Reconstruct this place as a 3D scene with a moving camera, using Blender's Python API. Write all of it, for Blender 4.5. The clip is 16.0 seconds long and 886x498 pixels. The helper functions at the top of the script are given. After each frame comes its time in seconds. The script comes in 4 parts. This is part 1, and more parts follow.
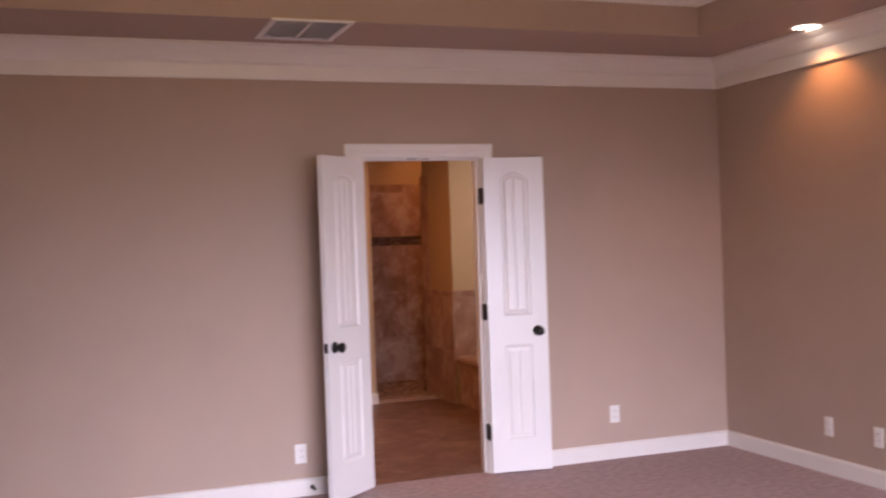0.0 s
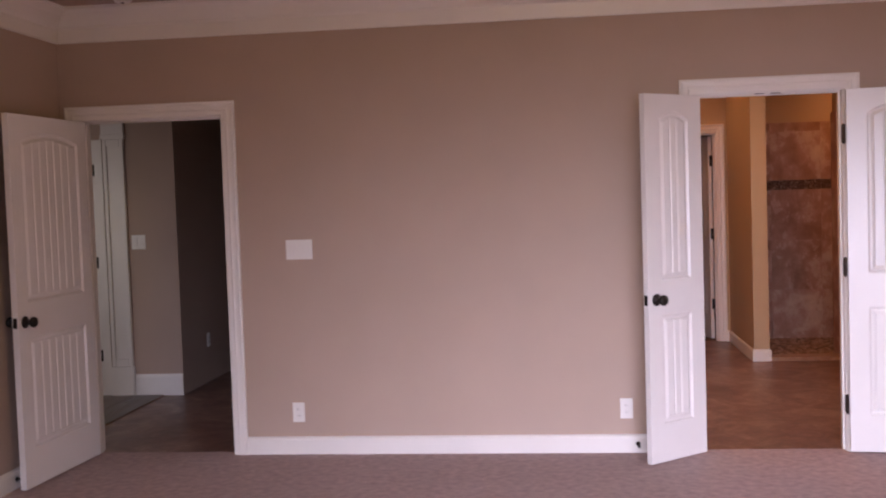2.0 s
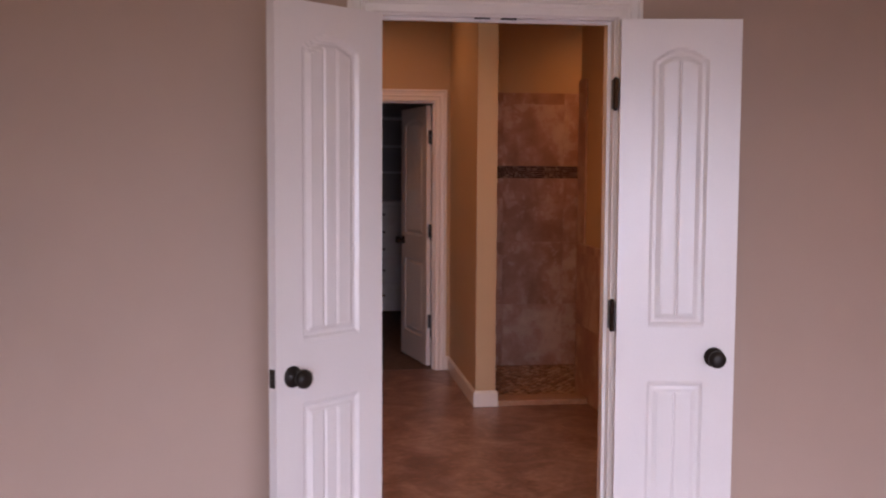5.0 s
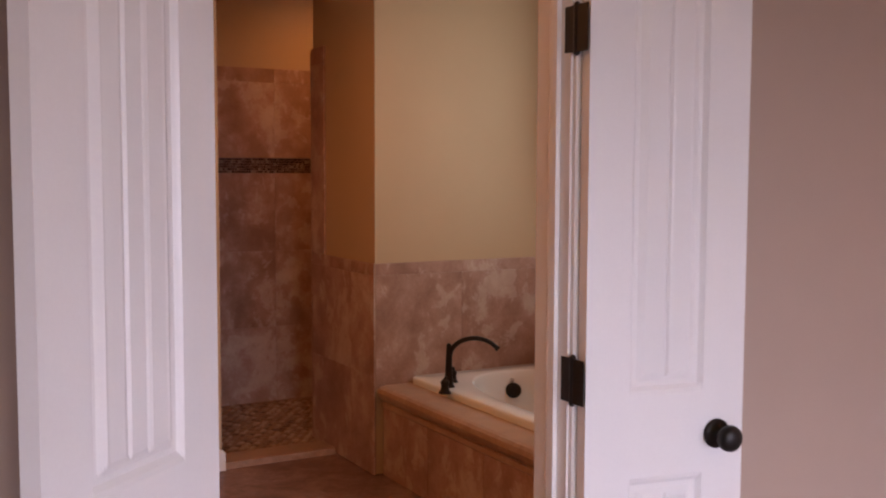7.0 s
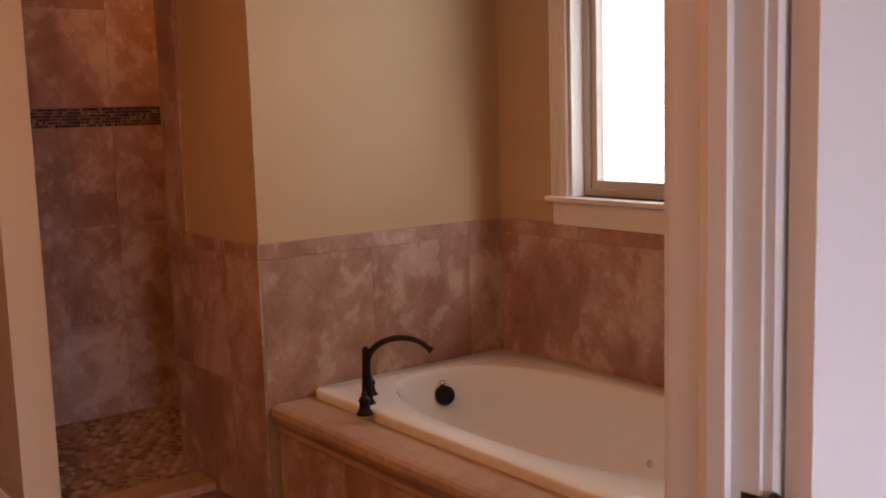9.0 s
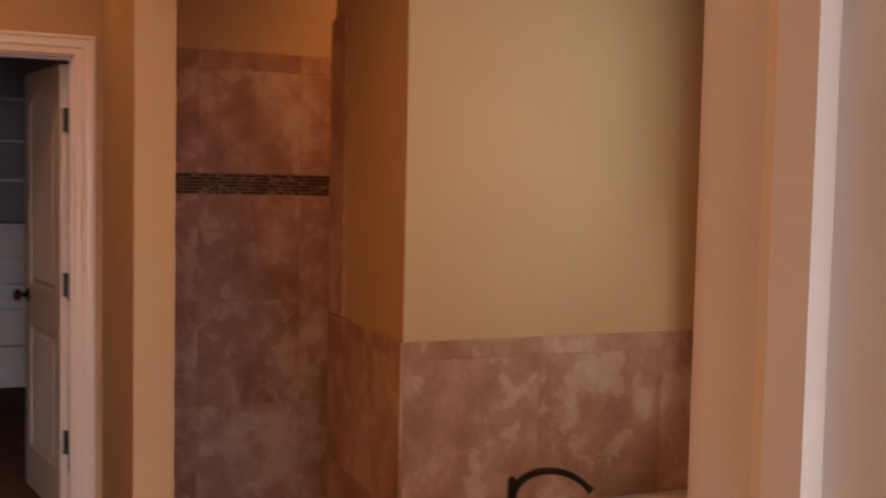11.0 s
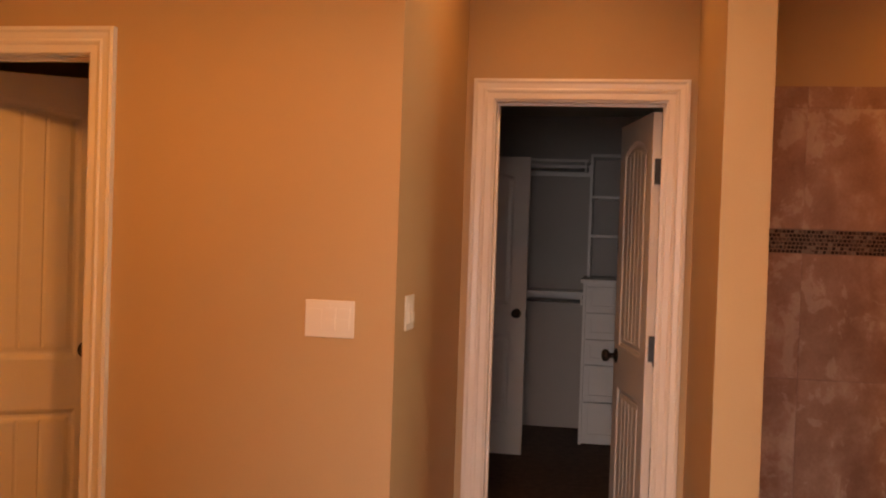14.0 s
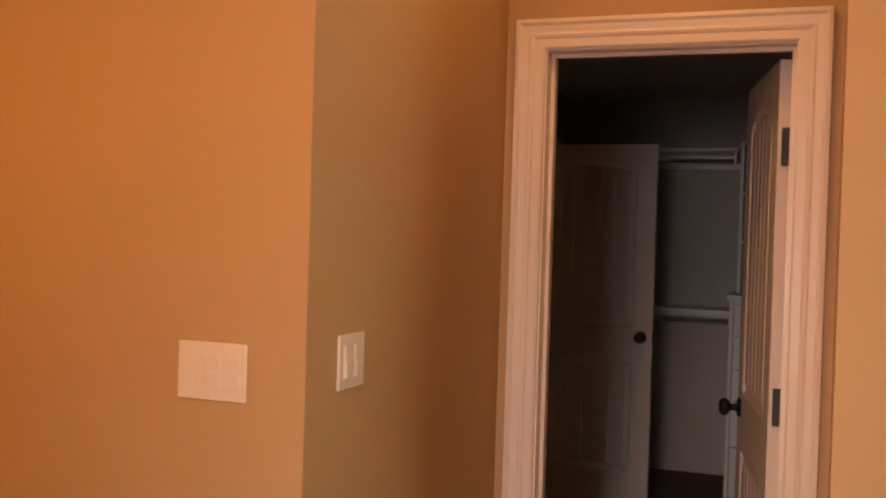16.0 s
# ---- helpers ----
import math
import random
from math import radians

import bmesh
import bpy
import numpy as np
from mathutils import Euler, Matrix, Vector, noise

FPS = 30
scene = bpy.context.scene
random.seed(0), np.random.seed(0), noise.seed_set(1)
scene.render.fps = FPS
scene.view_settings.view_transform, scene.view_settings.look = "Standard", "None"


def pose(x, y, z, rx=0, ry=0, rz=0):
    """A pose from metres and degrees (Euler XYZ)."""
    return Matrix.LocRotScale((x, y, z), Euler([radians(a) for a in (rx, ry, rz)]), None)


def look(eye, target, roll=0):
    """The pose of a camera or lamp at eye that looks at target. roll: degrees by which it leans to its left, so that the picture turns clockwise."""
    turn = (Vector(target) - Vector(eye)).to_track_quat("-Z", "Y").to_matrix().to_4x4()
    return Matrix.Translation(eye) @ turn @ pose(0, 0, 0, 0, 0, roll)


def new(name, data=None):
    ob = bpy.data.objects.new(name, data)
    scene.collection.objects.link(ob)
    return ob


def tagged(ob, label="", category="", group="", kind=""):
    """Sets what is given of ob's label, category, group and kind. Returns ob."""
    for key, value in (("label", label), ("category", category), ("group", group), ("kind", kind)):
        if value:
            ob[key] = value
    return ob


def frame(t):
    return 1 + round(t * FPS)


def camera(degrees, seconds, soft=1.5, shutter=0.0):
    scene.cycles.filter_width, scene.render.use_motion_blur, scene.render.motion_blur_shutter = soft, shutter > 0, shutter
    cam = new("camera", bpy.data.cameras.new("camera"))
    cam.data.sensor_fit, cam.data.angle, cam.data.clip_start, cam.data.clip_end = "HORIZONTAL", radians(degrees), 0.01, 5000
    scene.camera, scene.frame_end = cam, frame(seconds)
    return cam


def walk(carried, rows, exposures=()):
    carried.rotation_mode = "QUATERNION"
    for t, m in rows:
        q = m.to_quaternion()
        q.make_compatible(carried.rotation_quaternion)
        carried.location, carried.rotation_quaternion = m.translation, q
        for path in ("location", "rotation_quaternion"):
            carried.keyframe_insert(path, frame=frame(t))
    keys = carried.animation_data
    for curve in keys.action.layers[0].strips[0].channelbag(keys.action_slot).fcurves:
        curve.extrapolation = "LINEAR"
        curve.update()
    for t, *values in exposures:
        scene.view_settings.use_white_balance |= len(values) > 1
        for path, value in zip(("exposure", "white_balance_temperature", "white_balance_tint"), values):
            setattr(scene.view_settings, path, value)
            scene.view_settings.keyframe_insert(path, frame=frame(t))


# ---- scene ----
cam = camera(46.3, 16.0, soft=2.0, shutter=0.35)
PATH = [
    (0, (-2.152, -6.174, 1.515), (-1.457, -4.299, 1.498), -2.0),
    (0.5, (-1.995, -6.144, 1.487), (-1.533, -4.199, 1.439), -2.9),
    (1, (-1.708, -6.07, 1.481), (-1.443, -4.088, 1.425), -1.8),
    (1.5, (-1.396, -6.061, 1.483), (-1.491, -4.064, 1.427), -1.7),
    (2, (-1.175, -6.021, 1.502), (-1.402, -4.036, 1.405), -1.9),
    (2.5, (-0.955, -5.744, 1.496), (-1.082, -3.752, 1.369), 1.3),
    (3, (-0.775, -5.396, 1.5), (-0.825, -3.402, 1.358), 0.0),
    (3.5, (-0.607, -4.866, 1.54), (-0.625, -2.869, 1.431), 0.3),
    (4, (-0.59, -4.383, 1.513), (-0.581, -2.387, 1.398), -0.0),
    (4.5, (-0.579, -3.837, 1.518), (-0.432, -1.847, 1.379), -0.2),
    (5, (-0.625, -3.402, 1.53), (-0.363, -1.425, 1.38), 0.3),
    (5.2, (-0.676, -3.22, 1.515), (-0.322, -1.258, 1.359), 0.7),
    (7.3, (-0.908, -1.571, 1.491), (0.126, 0.133, 1.332), -0.5),
    (7.5, (-0.866, -1.421, 1.507), (0.207, 0.258, 1.336), -1.0),
    (8, (-0.769, -1.126, 1.51), (0.395, 0.485, 1.283), -1.7),
    (8.2, (-0.718, -1.004, 1.497), (0.49, 0.568, 1.235), -1.4),
    (10.3, (-0.18, -0.381, 1.566), (0.971, 1.236, 1.326), -2.3),
    (10.5, (-0.144, -0.365, 1.579), (0.969, 1.283, 1.365), -1.7),
    (11, (0.095, -0.287, 1.535), (0.867, 1.554, 1.414), 1.2),
    (11.5, (0.187, -0.24, 1.521), (0.75, 1.676, 1.431), 0.1),
    (12, (0.19, -0.194, 1.527), (0.618, 1.758, 1.452), 2.5),
    (12.5, (0.217, -0.049, 1.535), (0.52, 1.927, 1.474), 1.4),
    (13, (0.286, 0.02, 1.532), (0.293, 2.02, 1.484), 2.6),
    (13.5, (0.296, 0.091, 1.515), (0.001, 2.069, 1.473), 3.5),
    (14, (0.229, 0.254, 1.528), (-0.128, 2.222, 1.489), 1.9),
    (14.5, (0.196, 0.509, 1.521), (0.025, 2.502, 1.497), 0.3),
    (15, (0.293, 0.861, 1.528), (-0.052, 2.831, 1.479), 0.3),
    (15.5, (0.369, 1.194, 1.524), (-0.178, 3.117, 1.476), -0.3),
    (16, (0.458, 1.542, 1.533), (-0.248, 3.413, 1.495), 1.7),
]
EXPOSURES = [(0, -0.40, 6150, 17), (1, -0.44, 6100, 17), (2, -0.38, 6100, 18), (3, -0.54, 6100, 18), (5, -0.69, 6130, 18), (8.2, -0.46, 6080, 15), (10.5, -0.46, 6500, 14), (11, -0.42, 7000, 11), (11.5, -0.18, 7450, 7), (12.5, 0.22, 7950, 4), (13, 0.34, 8250, 4), (14, 0.10, 8800, 11), (15, 0.16, 8700, 11), (16, 0.14, 8600, 11)]
walk(cam, [(t, look(eye, target, roll)) for t, eye, target, roll in PATH], EXPOSURES)

# ---- world and light ----
def make_world():
    w = bpy.data.worlds.new("sky")
    w.use_nodes = True
    nt = w.node_tree
    sky = nt.nodes.new("ShaderNodeTexSky")
    sky.sky_type = "NISHITA"
    sky.sun_disc = False
    sky.sun_elevation = radians(38)
    sky.sun_rotation = radians(200)
    nt.links.new(sky.outputs[0], nt.nodes["Background"].inputs[0])
    nt.nodes["Background"].inputs[1].default_value = 0.12
    scene.world = w


def area_lamp(name, m, sx, sy, watts, color, spread=180):
    d = bpy.data.lights.new(name, "AREA")
    d.shape, d.size, d.size_y = "RECTANGLE", sx, sy
    d.energy, d.color, d.spread = watts, color, radians(spread)
    ob = new(name, d)
    ob.matrix_world = m
    return ob


def spot_lamp(name, x, y, z, watts, color, cone=110, blend=0.6, radius=0.04):
    d = bpy.data.lights.new(name, "SPOT")
    d.energy, d.color, d.spot_size, d.spot_blend, d.shadow_soft_size = watts, color, radians(cone), blend, radius
    ob = new(name, d)
    ob.matrix_world = pose(x, y, z)
    return ob


make_world()
sun = bpy.data.lights.new("sun", "SUN")
sun.energy, sun.angle, sun.color = 1.2, radians(12), (1.0, 0.95, 0.88)
new("sun", sun).matrix_world = look((3, -8, 9), (0, 2, 0))

WARM = (1.0, 0.355, 0.068)
COOL = (0.84, 0.835, 1.0)
# daylight falling in through the bedroom windows behind the walker
area_lamp("window_light", look((-0.3, -7.42, 1.35), (-0.15, 0.0, -2.3)), 3.8, 1.7, 160, COOL, 69)
# daylight through the window over the tub
area_lamp("window_light", look((2.505, 1.85, 1.76), (1.0, 1.85, 1.76)), 0.90, 1.18, 16, (0.94, 0.93, 0.83), 170)
# daylight lamp at an unseen window, added to light the closet from next door
area_lamp("window_light", look((-3.36, 7.80, 1.4), (-1.3, 7.80, 1.1)), 1.0, 1.2, 0.3, (0.80, 0.90, 1.0), 170)
# unseen lamp at an added hall window, to brighten the pilaster
area_lamp("window_light", look((-5.60, 0.15, 1.5), (-5.2, 1.9, 1.2)), 0.9, 1.2, 5, (1.0, 0.88, 0.76), 170)
# recessed lamps
spot_lamp("recessed_light", 2.06, -1.15, 2.67, 18, WARM, 120)
# unseen warm lamp, added to tint the upper walls and tray sides
globe = bpy.data.lights.new("added_globe_light", "POINT")
globe.energy, globe.color, globe.shadow_soft_size = 47, (1.0, 0.70, 0.20), 0.14
new("added_globe_light", globe).matrix_world = pose(-0.9, -3.6, 2.62)
spot_lamp("recessed_light", -0.10, 1.60, 2.70, 48, WARM, 178, 0.5)
spot_lamp("recessed_light", -0.03, 3.80, 2.70, 11, WARM, 174, 0.8, 0.07)
spot_lamp("recessed_light", -1.45, 1.50, 2.70, 47, WARM, 178, 0.5)
spot_lamp("recessed_light", 1.70, 3.95, 2.70, 24, WARM, 170, 1.0)


# ---- materials ----
def mat(name, base, rough=0.5, metal=0.0, var=0.12, scale=6.0, fine=180.0, bump=0.15, dist=0.002, spec=0.5, random=0.0, coat=0.0):
    """Paint, metal and the like: two scales of tone, fine relief."""
    m = bpy.data.materials.new(name)
    m.use_nodes = True
    nt = m.node_tree
    N, L = nt.nodes, nt.links
    b = N["Principled BSDF"]
    b.inputs["Roughness"].default_value, b.inputs["Metallic"].default_value = rough, metal
    b.inputs["Specular IOR Level"].default_value = spec
    b.inputs["Coat Weight"].default_value = coat
    tc = N.new("ShaderNodeTexCoord")
    n1, n2 = N.new("ShaderNodeTexNoise"), N.new("ShaderNodeTexNoise")
    n1.inputs["Scale"].default_value, n1.inputs["Detail"].default_value = scale, 4
    n2.inputs["Scale"].default_value, n2.inputs["Detail"].default_value = fine, 3
    for n in (n1, n2):
        L.new(tc.outputs["Object"], n.inputs["Vector"])
    mix = N.new("ShaderNodeMath")
    mix.operation = "MULTIPLY_ADD"
    mix.inputs[1].default_value = 0.7
    L.new(n1.outputs[0], mix.inputs[0])
    m2 = N.new("ShaderNodeMath")
    m2.operation = "MULTIPLY"
    m2.inputs[1].default_value = 0.3
    L.new(n2.outputs[0], m2.inputs[0])
    L.new(m2.outputs[0], mix.inputs[2])
    r = N.new("ShaderNodeMapRange")
    r.inputs["From Min"].default_value, r.inputs["From Max"].default_value = 0.3, 0.7
    r.inputs["To Min"].default_value, r.inputs["To Max"].default_value = 1 - var, 1 + var
    L.new(mix.outputs[0], r.inputs["Value"])
    hsv = N.new("ShaderNodeHueSaturation")
    hsv.inputs["Color"].default_value = (*base, 1)
    if random:
        oi = N.new("ShaderNodeObjectInfo")
        rr = N.new("ShaderNodeMapRange")
        rr.inputs["To Min"].default_value, rr.inputs["To Max"].default_value = 1 - random, 1 + random
        L.new(oi.outputs["Random"], rr.inputs["Value"])
        mm = N.new("ShaderNodeMath")
        mm.operation = "MULTIPLY"
        L.new(rr.outputs[0], mm.inputs[0])
        L.new(r.outputs[0], mm.inputs[1])
        L.new(mm.outputs[0], hsv.inputs["Value"])
    else:
        L.new(r.outputs[0], hsv.inputs["Value"])
    L.new(hsv.outputs[0], b.inputs["Base Color"])
    if bump:
        bp = N.new("ShaderNodeBump")
        bp.inputs["Strength"].default_value, bp.inputs["Distance"].default_value = bump, dist
        L.new(n2.outputs[0], bp.inputs["Height"])
        L.new(bp.outputs[0], b.inputs["Normal"])
    return m


def stone_mat(name, stops, scale, rough, bump=0.25, warp=1.2, random=0.0, stretch=(1, 1, 1), fine=60.0, island=False, swirl=2.0, flakes=0.0):
    """Mottled stone: warped clouds through a colour ramp, with a fine grain."""
    m = bpy.data.materials.new(name)
    m.use_nodes = True
    nt = m.node_tree
    N, L = nt.nodes, nt.links
    b = N["Principled BSDF"]
    tc, mp = N.new("ShaderNodeTexCoord"), N.new("ShaderNodeMapping")
    mp.inputs["Scale"].default_value = stretch
    L.new(tc.outputs["Object"], mp.inputs["Vector"])
    src = mp.outputs[0]
    oi = N.new("ShaderNodeNewGeometry") if island else N.new("ShaderNodeObjectInfo")
    rnd = oi.outputs["Random Per Island"] if island else oi.outputs["Random"]
    if random:
        sh = N.new("ShaderNodeVectorMath")
        sh.operation = "MULTIPLY_ADD"
        comb = N.new("ShaderNodeCombineXYZ")
        for k in range(3):
            L.new(rnd, comb.inputs[k])
        sh.inputs[1].default_value = (37, 53, 71)
        L.new(comb.outputs[0], sh.inputs[0])
        L.new(src, sh.inputs[2])
        src = sh.outputs[0]
    n1, n2, n3 = (N.new("ShaderNodeTexNoise") for _ in range(3))
    n1.inputs["Scale"].default_value, n1.inputs["Detail"].default_value, n1.inputs["Distortion"].default_value = scale, 6, warp
    n1.inputs["Roughness"].default_value = 0.62
    n2.inputs["Scale"].default_value, n2.inputs["Detail"].default_value = fine, 4
    n3.inputs["Scale"].default_value, n3.inputs["Detail"].default_value, n3.inputs["Distortion"].default_value = scale * 3.1, 5, swirl
    for n in (n1, n2, n3):
        L.new(src, n.inputs["Vector"])
    a = N.new("ShaderNodeMath")
    a.operation = "MULTIPLY_ADD"
    a.inputs[1].default_value = 0.35
    L.new(n3.outputs[0], a.inputs[0])
    a2 = N.new("ShaderNodeMath")
    a2.operation = "MULTIPLY_ADD"
    a2.inputs[1].default_value = 0.12
    L.new(n2.outputs[0], a2.inputs[0])
    a3 = N.new("ShaderNodeMath")
    a3.operation = "MULTIPLY"
    a3.inputs[1].default_value = 0.53
    L.new(n1.outputs[0], a3.inputs[0])
    L.new(a3.outputs[0], a2.inputs[2])
    L.new(a2.outputs[0], a.inputs[2])
    val = a.outputs[0]
    if random:
        off = N.new("ShaderNodeMath")
        off.operation = "MULTIPLY_ADD"
        off.inputs[1].default_value = random
        L.new(rnd, off.inputs[0])
        s2 = N.new("ShaderNodeMath")
        s2.operation = "SUBTRACT"
        s2.inputs[1].default_value = random / 2
        L.new(val, s2.inputs[0])
        L.new(s2.outputs[0], off.inputs[2])
        val = off.outputs[0]
    ramp = N.new("ShaderNodeValToRGB")
    e = ramp.color_ramp.elements
    while len(e) < len(stops):
        e.new(0.5)
    for el, (p, c) in zip(e, stops):
        el.position, el.color = p, (*c, 1)
    L.new(val, ramp.inputs[0])
    shade = ramp.outputs[0]
    if flakes:
        # pale chips and thin dark veins
        for sc, lo, hi, tone, weight, vein in ((9, 0.53, 0.553, stops[-1][1], flakes, False), (5.5, 0.0, 0.014, stops[0][1], flakes * 0.6, True)):
            nz = N.new("ShaderNodeTexNoise")
            nz.inputs["Scale"].default_value, nz.inputs["Detail"].default_value, nz.inputs["Roughness"].default_value, nz.inputs["Distortion"].default_value = sc, 7, 0.66, 0.5
            L.new(src, nz.inputs["Vector"])
            k = nz.outputs[0]
            if not vein:
                blend = N.new("ShaderNodeMath")
                blend.operation = "MULTIPLY_ADD"
                blend.inputs[1].default_value = 0.55
                half = N.new("ShaderNodeMath")
                half.operation = "MULTIPLY"
                half.inputs[1].default_value = 0.45
                L.new(n1.outputs[0], half.inputs[0])
                L.new(k, blend.inputs[0])
                L.new(half.outputs[0], blend.inputs[2])
                k = blend.outputs[0]
            if vein:
                ab = N.new("ShaderNodeMath")
                ab.operation = "SUBTRACT"
                ab.inputs[1].default_value = 0.47
                L.new(k, ab.inputs[0])
                ab2 = N.new("ShaderNodeMath")
                ab2.operation = "ABSOLUTE"
                L.new(ab.outputs[0], ab2.inputs[0])
                k = ab2.outputs[0]
            rg = N.new("ShaderNodeMapRange")
            rg.inputs["From Min"].default_value, rg.inputs["From Max"].default_value = lo, hi
            rg.inputs["To Min"].default_value, rg.inputs["To Max"].default_value = (weight, 0.0) if vein else (0.0, weight)
            L.new(k, rg.inputs["Value"])
            mx = N.new("ShaderNodeMix")
            mx.data_type = "RGBA"
            L.new(rg.outputs[0], mx.inputs[0])
            L.new(shade, mx.inputs[6])
            mx.inputs[7].default_value = (*tone, 1)
            shade = mx.outputs[2]
    L.new(shade, b.inputs["Base Color"])
    rr = N.new("ShaderNodeMapRange")
    rr.inputs["To Min"].default_value, rr.inputs["To Max"].default_value = rough - 0.12, rough + 0.15
    L.new(n3.outputs[0], rr.inputs["Value"])
    L.new(rr.outputs[0], b.inputs["Roughness"])
    bp = N.new("ShaderNodeBump")
    bp.inputs["Strength"].default_value, bp.inputs["Distance"].default_value = bump, 0.003
    L.new(val, bp.inputs["Height"])
    L.new(bp.outputs[0], b.inputs["Normal"])
    return m


def glow_mat(name, color, strength):
    m = bpy.data.materials.new(name)
    m.use_nodes = True
    b = m.node_tree.nodes["Principled BSDF"]
    b.inputs["Base Color"].default_value = (*color, 1)
    b.inputs["Emission Color"].default_value = (*color, 1)
    b.inputs["Emission Strength"].default_value = strength
    return m


def glass_mat():
    m = bpy.data.materials.new("window_glass")
    m.use_nodes = True
    b = m.node_tree.nodes["Principled BSDF"]
    b.inputs["Transmission Weight"].default_value = 1
    b.inputs["Roughness"].default_value = 0.0
    b.inputs["IOR"].default_value = 1.05
    return m


PAINT = mat("beige_wall_paint", (0.45, 0.338, 0.272), 0.62, var=0.05, scale=1.6, fine=240, bump=0.22, dist=0.0015, spec=0.3)
BATHPAINT = mat("tan_wall_paint", (0.53, 0.377, 0.228), 0.58, var=0.05, scale=1.6, fine=240, bump=0.22, dist=0.0015, spec=0.3)
CEILPAINT = mat("ceiling_paint", (0.70, 0.66, 0.60), 0.75, var=0.04, scale=2, fine=140, bump=0.3)
TRIM = mat("white_trim_paint", (0.80, 0.76, 0.72), 0.33, var=0.03, scale=3, fine=120, bump=0.05)
DOORPAINT = mat("white_door_paint", (0.82, 0.79, 0.77), 0.28, var=0.03, scale=3, fine=150, bump=0.06)
PLASTIC = mat("white_plastic", (0.80, 0.77, 0.74), 0.3, var=0.02, bump=0)
BRONZE = mat("oil_rubbed_bronze", (0.018, 0.014, 0.012), 0.40, metal=0.3, spec=0.35, var=0.3, scale=30, bump=0.1)
CHROME = mat("polished_chrome", (0.72, 0.72, 0.74), 0.12, metal=1.0, var=0.03, bump=0)
DARKSLOT = mat("dark_slot", (0.03, 0.025, 0.022), 0.7, var=0.1, bump=0)
CARPET = mat("taupe_carpet", (0.52, 0.395, 0.385), 0.95, var=0.22, scale=22, fine=420, bump=1.0, dist=0.006, spec=0.1)
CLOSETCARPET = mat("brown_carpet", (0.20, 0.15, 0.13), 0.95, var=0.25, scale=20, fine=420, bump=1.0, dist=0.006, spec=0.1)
ACRYLIC = mat("white_acrylic", (0.84, 0.81, 0.78), 0.12, var=0.02, bump=0, coat=0.3)
MELAMINE = mat("white_melamine", (0.74, 0.74, 0.74), 0.4, var=0.03, bump=0.04)
CLOSETPAINT = mat("grey_closet_paint", (0.45, 0.43, 0.42), 0.6, var=0.05, scale=1.6, fine=240, bump=0.2, dist=0.0015, spec=0.3)
GROUT = mat("brown_grout", (0.35, 0.22, 0.165), 0.85, var=0.15, scale=25, fine=300, bump=0.4)
GLASS = glass_mat()
VINYL = mat("tan_window_frame", (0.55, 0.48, 0.42), 0.4, var=0.04, bump=0.05)
CONCRETE = stone_mat("stained_concrete", [(0.34, (0.105, 0.050, 0.038)), (0.46, (0.20, 0.105, 0.082)), (0.54, (0.29, 0.17, 0.138)), (0.66, (0.43, 0.29, 0.24))], 3.0, 0.34, bump=0.08, warp=1.6, fine=40)
TILE = stone_mat("brown_travertine", [(0.37, (0.285, 0.152, 0.107)), (0.46, (0.37, 0.212, 0.157)), (0.52, (0.44, 0.27, 0.207)), (0.57, (0.50, 0.345, 0.275)), (0.68, (0.64, 0.51, 0.43))], 3.0, 0.40, bump=0.22, warp=0.25, random=0.05, stretch=(1.0, 1.0, 0.8), fine=90, swirl=0.5, flakes=0.40)
LEDGE = stone_mat("tan_stone_ledge", [(0.3, (0.33, 0.19, 0.12)), (0.55, (0.46, 0.29, 0.195)), (0.7, (0.56, 0.39, 0.285))], 5.0, 0.35, bump=0.1)
PEBBLE = stone_mat("brown_pebble", [(0.25, (0.16, 0.08, 0.05)), (0.5, (0.32, 0.19, 0.125)), (0.75, (0.46, 0.32, 0.23))], 3.0, 0.4, random=0.7, island=True)
MOSAIC = stone_mat("dark_glass_mosaic", [(0.30, (0.035, 0.022, 0.018)), (0.55, (0.085, 0.05, 0.04)), (0.72, (0.17, 0.115, 0.09)), (0.82, (0.32, 0.26, 0.22))], 4.0, 0.22, random=0.75, island=True)
WOODFLOOR = stone_mat("dark_wood_floor", [(0.3, (0.035, 0.018, 0.012)), (0.6, (0.09, 0.045, 0.03)), (0.8, (0.14, 0.08, 0.05))], 3.0, 0.3, stretch=(1, 0.1, 1), random=0.2)


# ---- mesh helpers ----
def link(name, bm, material, parent=None, smooth=False):
    me = bpy.data.meshes.new(name)
    bmesh.ops.recalc_face_normals(bm, faces=bm.faces)
    bm.to_mesh(me)
    bm.free()
    for p in me.polygons:
        p.use_smooth = smooth
    me.materials.append(material)
    ob = new(name, me)
    if parent is not None:
        ob.parent = parent
    return ob


def part(name, bm, material, parent, label="", smooth=False):
    ob = link(name, bm, material, parent, smooth)
    if label:
        ob["label"] = label
    return ob


def thing(name, m, label, category, group="", kind=""):
    ob = new(name)
    ob.matrix_world = m
    ob.empty_display_size = 0.05
    return tagged(ob, label, category, group, kind)


